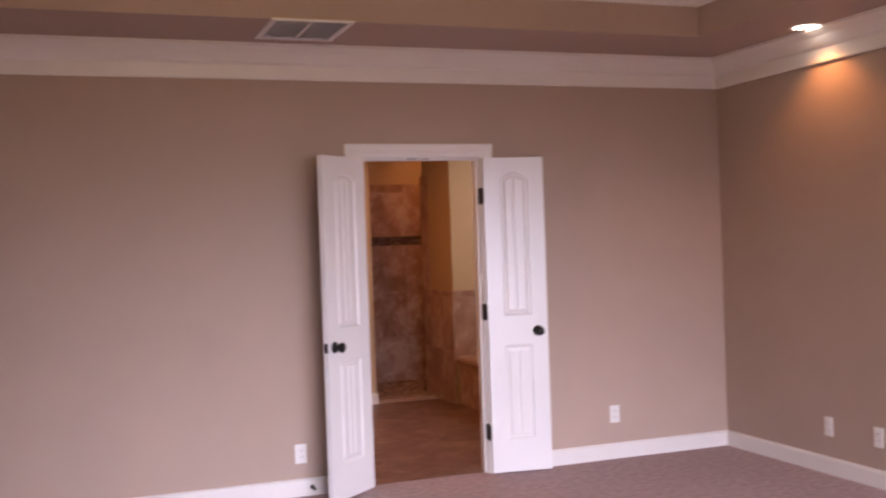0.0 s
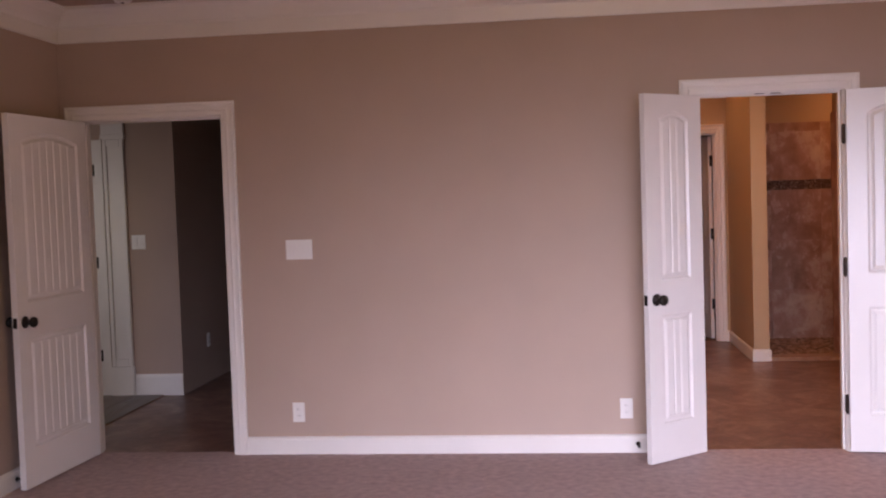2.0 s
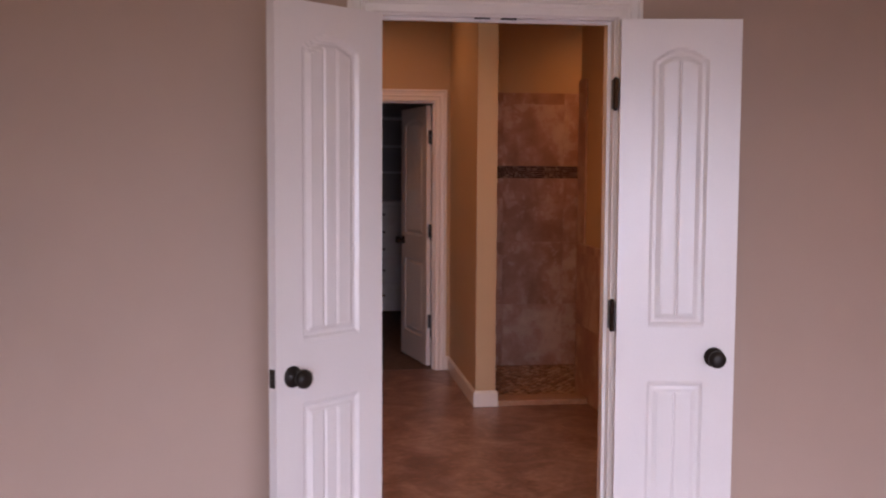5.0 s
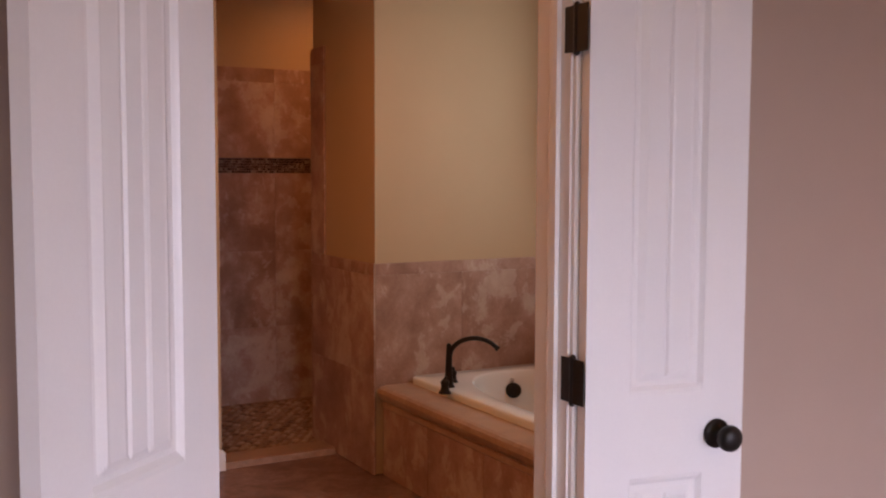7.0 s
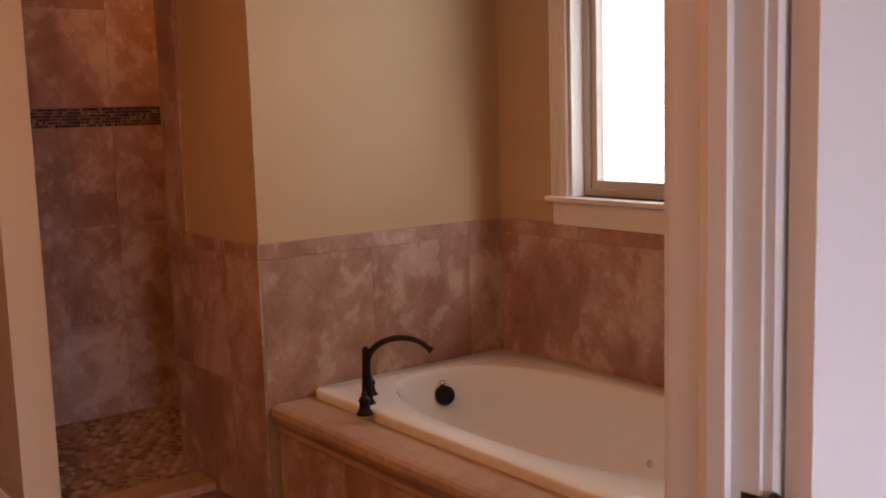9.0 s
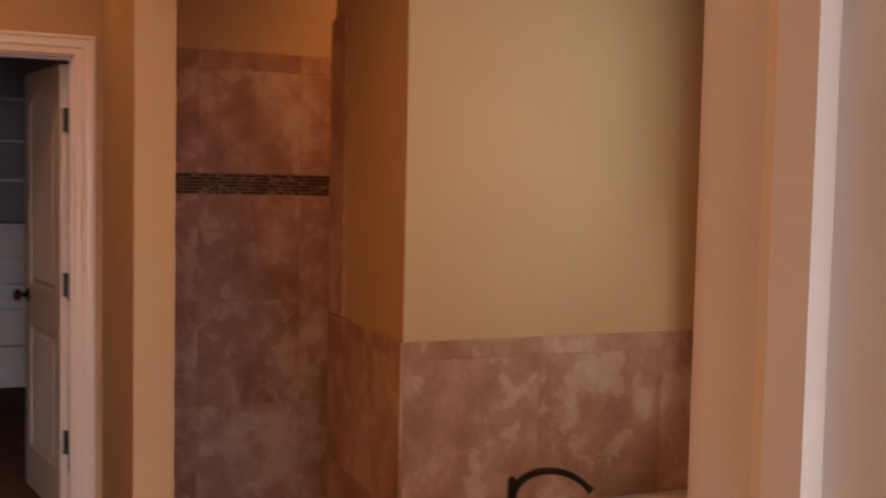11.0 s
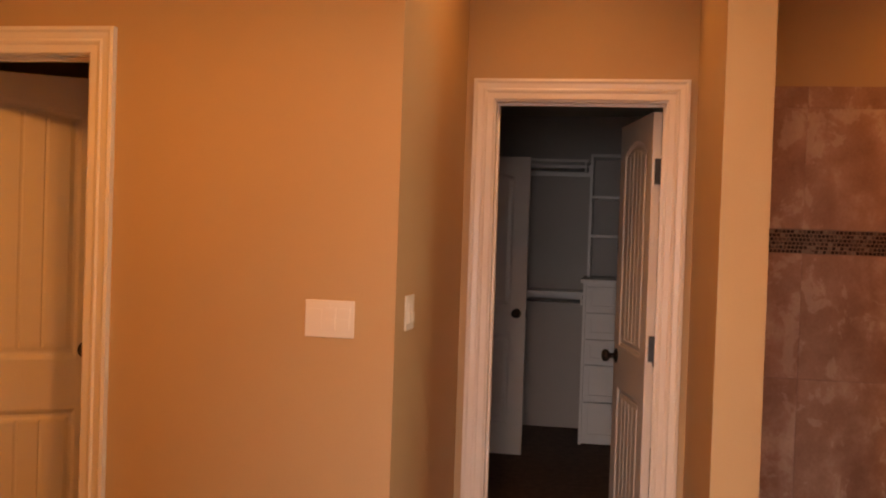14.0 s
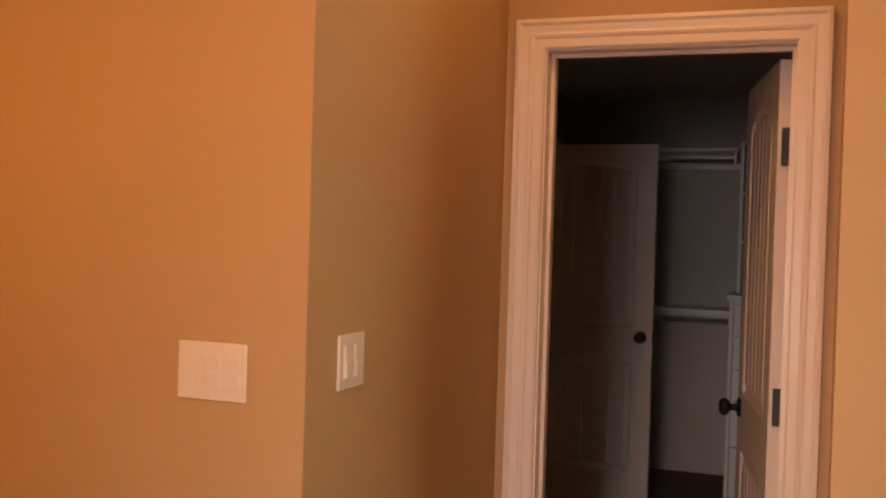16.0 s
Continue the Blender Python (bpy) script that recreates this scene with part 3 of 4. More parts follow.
jamb("door_1", "x", 0, WT, DO[0] - 0.018, DO[1] + 0.018, DO[3] + 0.018, 0.30)
casing("trim_1", "x", 0.0, -1, DO[0], DO[1], DO[3])
casing("trim_2", "x", WT, 1, DO[0], DO[1], DO[3])
jamb("door_2", "x", 0, WT, HO[0] - 0.018, HO[1] + 0.018, HO[3] + 0.018, 0.36)
casing("trim_3", "x", 0.0, -1, HO[0], HO[1], HO[3])
casing("trim_4", "x", WT, 1, HO[0], HO[1], HO[3])
jamb("door_3", "x", YC, WT, CO[0] - 0.018, CO[1] + 0.018, CO[3] + 0.018, 0.4)
casing("trim_5", "x", YC, -1, CO[0], CO[1], CO[3])
jamb("door_4", "x", YW, WT, WO[0] - 0.018, WO[1] + 0.018, WO[3] + 0.018, 0.2)
casing("trim_6", "x", YW, -1, WO[0], WO[1], WO[3])
jamb("door_5", "y", CX0 - WT, WT, CDO[0] - 0.018, CDO[1] + 0.018, CDO[3] + 0.018, 0.3)
casing("trim_7", "y", CX0, 1, CDO[0], CDO[1], CDO[3])

door_leaf("door_leaf", 0.446, (DO[0], -0.014), 180 + 41.5, "narrow white plank-panel door leaf, half open, dark knob", group="double door leaves", planks=0.055, sides=1)
door_leaf("door_leaf", 0.396, (DO[1] + 0.002, -0.020), -9, "narrow white plank-panel door leaf, wide open, dark knob", flip=True, group="double door leaves", planks=0.055)
door_leaf("hall_door", 0.80, (HO[0], -0.014), -93.5, "white arched plank-panel hall door standing open", planks=0.075)
closet_leaf = door_leaf("closet_door", 0.67, (CO[1] - 0.011, YC + WT + 0.014), 101.5, "white arched plank-panel closet door, open inward", planks=0.07, knob_z=0.95)
door_leaf("toilet_room_door", 0.77, (WO[0], YW + WT + 0.014), 34, "white arched plank-panel toilet-room door, ajar", knob_z=1.03, flip=True, planks=0.075)
door_leaf("closet_inner_door", 0.76, (CX0 + 0.014, CDO[0]), -2, "white panel door open beside closet shelves", knob_z=0.96, planks=0.075)
for z in (1.79, 1.065, 0.36):
    bm = boxed(-0.003, -0.042, -0.052, 0.0, 0.0, 0.052, bev=0.001, seg=1)
    box(bm, -0.034, -0.004, -0.052, -0.001, 0.012, 0.052, bev=0.002, seg=1)
    hp = part("hinge_plate", bm, BRONZE, closet_leaf, "dark bronze hinge plate")
    hp.matrix_basis = pose(CO[1] - 0.011, YC + WT + 0.014, 0.012, 0, 0, 101.5).inverted() @ pose(CO[1] - 0.001, YC + WT, z)


# ---- tile ----
TILE_MESHES = {}


def tile_piece(parent, w, h, m, t=0.010, material=None):
    key = (round(w, 3), round(h, 3), material or TILE)
    if key not in TILE_MESHES:
        bm = bmesh.new()
        x, z = w / 2, h / 2
        e = 0.0009
        front = [bm.verts.new(p) for p in ((-x + e, -t, -z + e), (x - e, -t, -z + e), (x - e, -t, z - e), (-x + e, -t, z - e))]
        mid = [bm.verts.new(p) for p in ((-x, -t + e, -z), (x, -t + e, -z), (x, -t + e, z), (-x, -t + e, z))]
        back = [bm.verts.new(p) for p in ((-x, 0, -z), (x, 0, -z), (x, 0, z), (-x, 0, z))]
        bm.faces.new(front)
        bm.faces.new(back)
        for a, b in ((front, mid), (mid, back)):
            for k in range(4):
                bm.faces.new((a[k], b[k], b[(k + 1) % 4], a[(k + 1) % 4]))
        bmesh.ops.recalc_face_normals(bm, faces=bm.faces)
        me = bpy.data.meshes.new("tile")
        bm.to_mesh(me)
        bm.free()
        me.materials.append(material or TILE)
        TILE_MESHES[key] = me
    ob = new("tile", TILE_MESHES[key])
    ob.parent = parent
    ob.matrix_world = m
    return ob


def tile_field(name, axis, at, side, us, zs, label, gap=0.0009):
    """Tiles set on a grout bed on a wall face. axis: the way the wall runs; side: the way the tile faces."""
    u0, u1 = us[0], us[-1]
    d = sorted((at, at + side * 0.005))
    bm = boxed(u0, d[0], zs[0], u1, d[1], zs[-1]) if axis == "x" else boxed(d[0], u0, zs[0], d[1], u1, zs[-1])
    bed = tagged(link(name, bm, GROUT), label, "wall tile", kind="structure")
    turn = {("x", -1): 0, ("x", 1): 180, ("y", -1): -90, ("y", 1): 90}[axis, side]
    for a, b in zip(us, us[1:]):
        for c, e in zip(zs, zs[1:]):
            w, h = b - a - gap, e - c - gap
            if w < 0.01 or h < 0.01:
                continue
            mu, mz = (a + b) / 2, (c + e) / 2
            dd = at + side * 0.003
            jit = random.uniform(-0.0006, 0.0006)
            tile_piece(bed, w, h, pose(mu, dd + jit, mz, 0, 0, turn) if axis == "x" else pose(dd + jit, mu, mz, 0, 0, turn))
    return bed


def steps(a, b, first, step):
    out = [a]
    v = first
    while v < b - 0.03:
        if v > a + 0.03:
            out.append(v)
        v += step
    return out + [b]


SX = steps(XP1, EX, 0.895 - 0.482, 0.482)
tile_field("tile_shower_low", "x", YB, -1, SX, [0.0, 0.49, 0.98, 1.476], "brown travertine tile on the shower back wall")
tile_field("tile_shower_high", "x", YB, -1, SX, [1.572, 2.05, 2.137], "brown travertine tile above the mosaic band")
tile_field("tile_shower_left", "y", XP1, 1, steps(YP + 0.12, YB - 0.012, YB - 0.482, 0.482), [0.0, 0.49, 0.98, 1.476, 2.05, 2.137], "brown travertine tile on the shower side wall")
tile_field("tile_shower_right", "y", EX, -1, steps(YF, YB - 0.012, YF + 0.3, 0.482), [0.0, 0.49, 0.98, 1.476, 2.05, 2.137], "brown travertine tile on the shower side wall")
tile_field("tile_shower_inner", "x", YF, 1, steps(XB - 0.014, EX - 0.01, XB + 0.3, 0.482), [0.0, 0.49, 0.98, 1.476, 2.05, 2.137], "brown travertine tile inside the shower")
tile_field("tile_fin", "y", XB, -1, [3.348, YF], [WZ + 0.004, 1.572, 2.06, 2.150], "brown travertine edge tile of the shower entrance")
tile_field("tile_block", "y", XB, -1, [YT - 0.014, 3.0, YF], [0.0, 0.49, 0.985, WZ], "brown travertine tile on the end of the tub wall")
tile_field("tile_tub_wall", "x", YT, -1, steps(XB, EX, XB + 0.482, 0.482), [0.43, 0.985, WZ], "mottled brown travertine tile behind the tub")
tile_field("tile_tub_side", "y", EX, -1, steps(0.60, YT - 0.013, YT - 0.482 * 4, 0.482), [0.43, 0.985, WZ], "brown travertine tile under the bathroom window")


def mosaic_band():
    bm = boxed(XP1, YB - 0.006, 1.476, EX, YB, 1.572)
    bed = tagged(link("mosaic_band", bm, GROUT), "dark glass mosaic band across the shower wall", "mosaic", kind="structure")
    verts, faces = [], []
    rng = random.Random(4)
    rows = 6
    h = 0.094 / rows
    for r in range(rows):
        x = XP1 + 0.004 + rng.random() * 0.01
        while x < BX1 - 0.06:
            w = rng.choice((0.0150, 0.0155, 0.0160))
            z0, z1 = 1.478 + r * h, 1.478 + (r + 1) * h - 0.0022
            y = YB - 0.0085 - rng.random() * 0.0018
            n = len(verts)
            x1 = x + w - 0.002
            verts += [(x, YB - 0.004, z0), (x1, YB - 0.004, z0), (x1, YB - 0.004, z1), (x, YB - 0.004, z1), (x + 0.001, y, z0 + 0.001), (x1 - 0.001, y, z0 + 0.001), (x1 - 0.001, y, z1 - 0.001), (x + 0.001, y, z1 - 0.001)]
            faces += [(n + 4, n + 5, n + 6, n + 7), (n, n + 1, n + 5, n + 4), (n + 1, n + 2, n + 6, n + 5), (n + 2, n + 3, n + 7, n + 6), (n + 3, n, n + 4, n + 7)]
            x += w
    me = bpy.data.meshes.new("mosaic_chip")
    me.from_pydata(verts, [], faces)
    me.materials.append(MOSAIC)
    ob = new("mosaic_chip", me)
    ob.parent = bed
    tagged(ob, "small dark and light glass mosaic chips", kind="stuff")


mosaic_band()


def shower_floor():
    base = tagged(link("shower_floor", boxed(XP1, YP + 0.20, -0.05, EX, YB, 0.004), GROUT), "brown pebble mosaic shower floor", "shower floor", kind="structure")
    rng = random.Random(7)
    verts, faces = [], []
    y = YP + 0.23
    row = 0
    while y < YB - 0.03:
        x = XP1 + 0.03 + (row % 2) * 0.03
        while x < 1.95:
            a, b, ang = rng.uniform(0.018, 0.030), rng.uniform(0.013, 0.020), rng.uniform(0, 3.14)
            cx, cy = x + rng.uniform(-0.008, 0.008), y + rng.uniform(-0.006, 0.006)
            n = len(verts)
            for k in range(8):
                t = k * math.pi / 4
                u, v = a * math.cos(t) * rng.uniform(0.88, 1.08), b * math.sin(t) * rng.uniform(0.88, 1.08)
                for s, z in ((1.0, 0.003), (0.72, 0.012)):
                    verts.append((cx + s * (u * math.cos(ang) - v * math.sin(ang)), cy + s * (u * math.sin(ang) + v * math.cos(ang)), z))
            for k in range(8):
                k2 = (k + 1) % 8
                faces.append((n + 2 * k, n + 2 * k2, n + 2 * k2 + 1, n + 2 * k + 1))
            faces.append(tuple(n + 2 * k + 1 for k in range(8)))
            x += 0.058
        y += 0.040
        row += 1
    me = bpy.data.meshes.new("pebble")
    me.from_pydata(verts, [], faces)
    me.materials.append(PEBBLE)
    ob = new("pebble", me)
    ob.parent = base
    tagged(ob, "flat brown and tan pebbles set in grout", kind="stuff")
    tagged(link("shower_curb", boxed(XP1 + 0.004, YP + 0.02, -0.01, XB - 0.016, YP + 0.20, 0.030, bev=0.006), LEDGE), "low pale stone shower threshold", "threshold", kind="structure")


shower_floor()


# ---- tub ----
TY0_, TY1_ = 0.82, YT - 0.016
def tub_deck():
    root = thing("tub_deck", pose(0, 0, 0), "tiled tub surround with a tan stone ledge", "tub surround")
    bm = boxed(XB + 0.046, TY0_, -0.004, XB + 0.14, TY1_, 0.375)
    box(bm, XB + 0.14, TY0_, -0.004, EX - 0.014, TY0_ + 0.10, 0.375)
    part("core", bm, GROUT, root, "brown grout core")
    prof = [(0.0, 0.335), (0.010, 0.335), (0.016, 0.342), (0.016, 0.362), (0.010, 0.369), (0.022, 0.376), (0.034, 0.392), (0.040, 0.412), (0.034, 0.432), (0.020, 0.441), (0.0, 0.445), (-0.145, 0.445), (-0.145, 0.377), (0.0, 0.375)]
    bm = sweep(bmesh.new(), [(XB + 0.046, TY1_), (XB + 0.046, TY0_)], prof)
    part("ledge", bm, LEDGE, root, "tan moulded stone ledge", False)
    part("top", boxed(XB + 0.178, TY0_, 0.377, EX - 0.014, TY0_ + 0.22, 0.430), LEDGE, root, "tan stone deck top")
    ys = [TY0_, 1.30, 1.78, 2.265, TY1_]
    for a, b in zip(ys, ys[1:]):
        tile_piece(root, b - a - 0.003, 0.335, pose(XB + 0.047, (a + b) / 2, 0.166, 0, 0, -90))
    return root


def bathtub():
    x0, x1, y0, y1 = 1.418, EX - 0.016, 0.98, YT - 0.018
    cx, cy, hx, hy = (x0 + x1) / 2, (y0 + y1) / 2, (x1 - x0) / 2, (y1 - y0) / 2
    root = thing("bathtub", pose(cx, cy, 0.4370), "white acrylic drop-in soaking tub with an oval basin", "bathtub")
    bm = bmesh.new()
    seg = 72
    rings = [(1.0, 1.0, 40, 0.0), (1.0, 1.0, 40, 0.028), (0.996, 0.998, 40, 0.038), (0.985, 0.992, 40, 0.042), (0.80, 0.885, 2.5, 0.042), (0.79, 0.878, 2.5, 0.040), (0.778, 0.870, 2.5, 0.030), (0.765, 0.86, 2.5, 0.005), (0.745, 0.84, 2.6, -0.04), (0.70, 0.79, 3.0, -0.20), (0.64, 0.73, 3.0, -0.32), (0.52, 0.62, 3.0, -0.36), (0.05, 0.05, 2.0, -0.365)]
    loops = []
    for fx, fy, n, z in rings:
        loop = []
        for k in range(seg):
            a = 2 * math.pi * k / seg
            c, s = math.cos(a), math.sin(a)
            loop.append(bm.verts.new((hx * fx * math.copysign(abs(c) ** (2 / n), c), hy * fy * math.copysign(abs(s) ** (2 / n), s), z)))
        loops.append(loop)
    for a, b in zip(loops, loops[1:]):
        for k in range(seg):
            bm.faces.new((a[k], a[(k + 1) % seg], b[(k + 1) % seg], b[k]))
    bm.faces.new(loops[-1])
    part("basin", bm, ACRYLIC, root, "glossy white acrylic basin", True)
    ov = lathe(bmesh.new(), [(0.05, 0.039), (-0.010, 0.039), (-0.016, 0.034), (-0.018, 0.015)], 24, "y")
    o = part("overflow", ov, BRONZE, root, "round dark bronze overflow plate", True)
    o.location = (0.030, hy * 0.815, -0.052)
    o.rotation_euler = (radians(-10), 0, radians(-24))
    ln = lathe(bmesh.new(), [(0.04, 0.012), (-0.016, 0.010), (-0.020, 0.004)], 14, "y")
    o2 = part("overflow_lever", ln, CHROME, root, "small chrome lever above the overflow", True)
    o2.location = (0.030, hy * 0.835, -0.004)
    o2.rotation_euler = (radians(-12), 0, radians(-24))
    for dx, dy in ((0.53, -0.1), (-0.53, 0.25), (-0.53, -0.25)):
        j = part("jet", lathe(bmesh.new(), [(0, 0.014), (0.006, 0.012), (0.007, 0.004)], 14, "x"), CHROME, root, "small round whirlpool jet", True)
        j.location = (dx * hx * 1.32, dy * hy, -0.20)
        if dx > 0:
            j.rotation_euler = (0, 0, math.pi)
    return root


def tub_faucet():
    root = thing("tub_faucet", pose(1.458, 2.400, 0.4742, 0, 0, -38), "dark bronze roman tub faucet with arched spout and two handles", "faucet")
    base = [(0.0, 0.030), (0.006, 0.030), (0.012, 0.025), (0.030, 0.019), (0.040, 0.023), (0.046, 0.019), (0.10, 0.0165), (0.160, 0.0140), (0.205, 0.012), (0.212, 0.006)]
    part("spout_base", lathe(bmesh.new(), base, 20), BRONZE, root, "", True)
    pts, rad = [(0.004, 0, 0.095)], [0.012]
    for k in range(15):
        a = math.pi - k / 14 * math.pi * 0.80
        pts.append((0.124 + 0.120 * math.cos(a), 0, 0.148 + 0.092 * math.sin(a)))
        rad.append(0.0125 - 0.0002 * k)
    d = Vector(pts[-1]) - Vector(pts[-2])
    pts.append(tuple(Vector(pts[-1]) + d * 0.9))
    rad.append(0.015)
    part("spout", tube(bmesh.new(), pts, rad), BRONZE, root, "arched bronze spout", True)
    for sy in (-0.118, 0.118):
        hb = part("handle_base", lathe(bmesh.new(), [(0.0, 0.029), (0.006, 0.029), (0.014, 0.022), (0.035, 0.017), (0.050, 0.021), (0.060, 0.016), (0.068, 0.008)], 20), BRONZE, root, "", True)
        hb.location = (0.0, sy, 0)
        lever = tube(bmesh.new(), [(0, 0, 0.055), (0.002, 0, 0.068), (0.004, 0, 0.078)], [0.010, 0.009, 0.006])
        part("lever", lever, BRONZE, hb, "", True)
    return root


tub_deck()
bathtub()
tub_faucet()


# ---- window over the tub ----
def bath_window():
    y0, y1, z0, z1 = WIN
    x = EX
    root = thing("window_1", pose(0, 0, 0), "white-trimmed bathroom window with a bright outside view", "window", kind="structure")
    bm = bmesh.new()
    for a, b, c, d in ((y0, z0, y0 + 0.012, z1), (y1 - 0.012, z0, y1, z1), (y0, z1 - 0.012, y1, z1)):
        box(bm, x - 0.004, a, b, x + 0.11, c, d)
    part("window_jamb", bm, TRIM, root, "white window lining")
    c = casing("window_casing", "y", x, -1, y0, y1, z1, parent=root, bottom=z0)
    bm = boxed(x - 0.045, y0 - 0.11, z0 - 0.022, x + 0.09, y1 + 0.11, z0, bev=0.006)
    part("window_sill", bm, TRIM, root, "white window stool")
    bm = boxed(x - 0.020, y0 - 0.085, z0 - 0.115, x - 0.001, y1 + 0.085, z0 - 0.024, bev=0.005)
    part("apron", bm, TRIM, root, "white apron below the stool")
    for (a0, b0, a1, b1, xx, w) in ((y0 + 0.012, z0, y1 - 0.012, z1 - 0.012, x + 0.062, 0.030), (y0 + 0.042, z0 + 0.03, y1 - 0.042, z1 - 0.042, x + 0.074, 0.030)):
        bm = bmesh.new()
        box(bm, xx, a0, b0, xx + 0.04, a0 + w, b1)
        box(bm, xx, a1 - w, b0, xx + 0.04, a1, b1)
        box(bm, xx, a0 + w, b0, xx + 0.04, a1 - w, b0 + w)
        box(bm, xx, a0 + w, b1 - w, xx + 0.04, a1 - w, b1)
        part("sash", bm, VINYL, root, "tan vinyl window sash")
    g = part("pane", boxed(x + 0.092, y0 + 0.07, z0 + 0.058, x + 0.096, y1 - 0.07, z1 - 0.07), GLASS, root, "clear glass pane")
    g.visible_shadow = False


bath_window()


def rear_windows():
    y = BY0 - WT
    root = thing("window_2", pose(0, 0, 0), "wide white-framed bedroom windows", "window", kind="structure")
    bm = bmesh.new()
    for a, b in ((-2.3, -2.24), (-1.0, -0.94), (0.34, 0.40), (1.64, 1.7)):
        box(bm, a, y + 0.02, 0.45, b, y + 0.08, 2.25)
    box(bm, -2.24, y + 0.03, 0.45, 1.64, y + 0.07, 0.51)
    box(bm, -2.24, y + 0.03, 2.19, 1.64, y + 0.07, 2.25)
    part("window_frame", bm, TRIM, root)
    g = part("pane", boxed(-2.24, y + 0.045, 0.51, 1.64, y + 0.050, 2.19), GLASS, root, "clear glass pane")
    g.visible_shadow = False
    casing("window_casing", "x", BY0, 1, -2.3, 1.7, 2.25, parent=root, bottom=0.45)


rear_windows()
gm = mat("grass_ground", (0.07, 0.085, 0.04), 0.9, var=0.3, scale=1.5, fine=60)
bm = bmesh.new()
for a in ((-400, -400, 400, BY0 - 0.3), (BX1 + 0.3, BY0 - 0.3, 400, 400), (-400, BY0 - 0.3, -6.9, 400), (-6.9, 9.0, BX1 + 0.3, 400)):
    vs = [bm.verts.new(p) for p in ((a[0], a[1], -0.3), (a[2], a[1], -0.3), (a[2], a[3], -0.3), (a[0], a[3], -0.3))]
    bm.faces.new(vs)
tagged(link("ground", bm, gm), "plain grass ground outside the house", "ground", kind="structure")


# ---- bedroom fittings ----
def plate(name, m, w, h, label, category, cutouts):
    """A wall plate; it faces -y before the turn. cutouts: (kind, x)."""
    root = thing(name, m, label, category, "wall plates")
    part("cover", boxed(-w / 2, -0.006, -h / 2, w / 2, 0.0, h / 2, bev=0.0025), PLASTIC, root)
    for kind, x in cutouts:
        if kind == "outlet":
            for z in (-0.02, 0.02):
                part("socket", boxed(x - 0.017, -0.0085, z - 0.014, x + 0.017, -0.006, z + 0.014, bev=0.001), PLASTIC, root)
                for dx in (-0.006, 0.006):
                    part("slot", boxed(x + dx - 0.0012, -0.0092, z - 0.005, x + dx + 0.0012, -0.0086, z + 0.005), DARKSLOT, root)
        elif kind == "rocker":
            bm = boxed(x - 0.016, -0.008, -0.034, x + 0.016, -0.006, 0.034)
            box(bm, x - 0.014, -0.0125, -0.031, x + 0.014, -0.008, 0.0)
            box(bm, x - 0.014, -0.0095, 0.0, x + 0.014, -0.008, 0.031)
            part("rocker", bm, PLASTIC, root)
        else:
            part("blank", boxed(x - 0.022, -0.0075, -0.03, x + 0.022, -0.006, 0.03, bev=0.001), PLASTIC, root)
    for z in (-h / 2 + 0.012, h / 2 - 0.012):
        part("screw", lathe(bmesh.new(), [(-0.006, 0.003), (-0.0068, 0.0025)], 10, "y", (0, 0, z)), PLASTIC, root)
    return root


for x, z in ((1.332, 0.300), (-0.826, 0.256), (-2.765, 0.252)):
    plate("outlet", pose(x, 0, z), 0.072, 0.117, "white duplex outlet low on the beige wall", "outlet", [("outlet", 0)])
for y in (-1.036, -1.45):
    plate("outlet", pose(BX1, y, 0.292, 0, 0, -90), 0.072, 0.117, "white duplex outlet low on the side wall", "outlet", [("outlet", 0)])
plate("switch_plate", pose(-2.724, 0, 1.228), 0.160, 0.117, "white three-gang switch plate on the beige wall", "light switch", [("rocker", -0.046), ("rocker", 0), ("rocker", 0.046)])
plate("switch_plate", pose(-0.652, YW, 1.247), 0.153, 0.112, "white switch plate with one blank and two rockers", "light switch", [("blank", -0.046), ("rocker", 0.004), ("rocker", 0.048)])
plate("switch_plate", pose(XN, 3.437, 1.262, 0, 0, 90), 0.117, 0.110, "white two-gang switch plate beside the closet door", "light switch", [("rocker", -0.023), ("rocker", 0.023)])
plate("switch_plate", pose(-4.53, 1.93, 1.235), 0.115, 0.117, "white two-gang switch plate in the hall", "light switch", [("rocker", -0.023), ("rocker", 0.023)])
plate("outlet", pose(-4.21, 2.55, 0.36, 0, 0, 90), 0.072, 0.117, "white outlet on the dark passage wall", "outlet", [("outlet", 0)])


def ceiling_vent():
    root = thing("ceiling_vent", pose(-0.84, -0.53, CZ), "white louvred air vent in the soffit", "vent")
    w, d = 0.225, 0.26
    bm = bmesh.new()
    for a in ((-w, -d, -w + 0.03, d), (w - 0.03, -d, w, d), (-w + 0.03, -d, w - 0.03, -d + 0.03), (-w + 0.03, d - 0.03, w - 0.03, d), (-0.006, -d + 0.03, 0.006, d - 0.03)):
        box(bm, a[0], a[1], -0.012, a[2], a[3], 0.0)
    part("frame", bm, PLASTIC, root)
    part("backing", boxed(-w + 0.03, -d + 0.03, -0.003, w - 0.03, d - 0.03, -0.001), mat("vent_shade", (0.66, 0.64, 0.63), 0.6, bump=0), root, "grey duct backing")
    for k in range(12):
        y = -d + 0.045 + k * 0.038
        s = part("slat", boxed(-w + 0.03, -0.014, -0.001, w - 0.03, 0.014, 0.001), PLASTIC, root)
        s.location = (0, y, -0.008)
        s.rotation_euler = (radians(14), 0, 0)


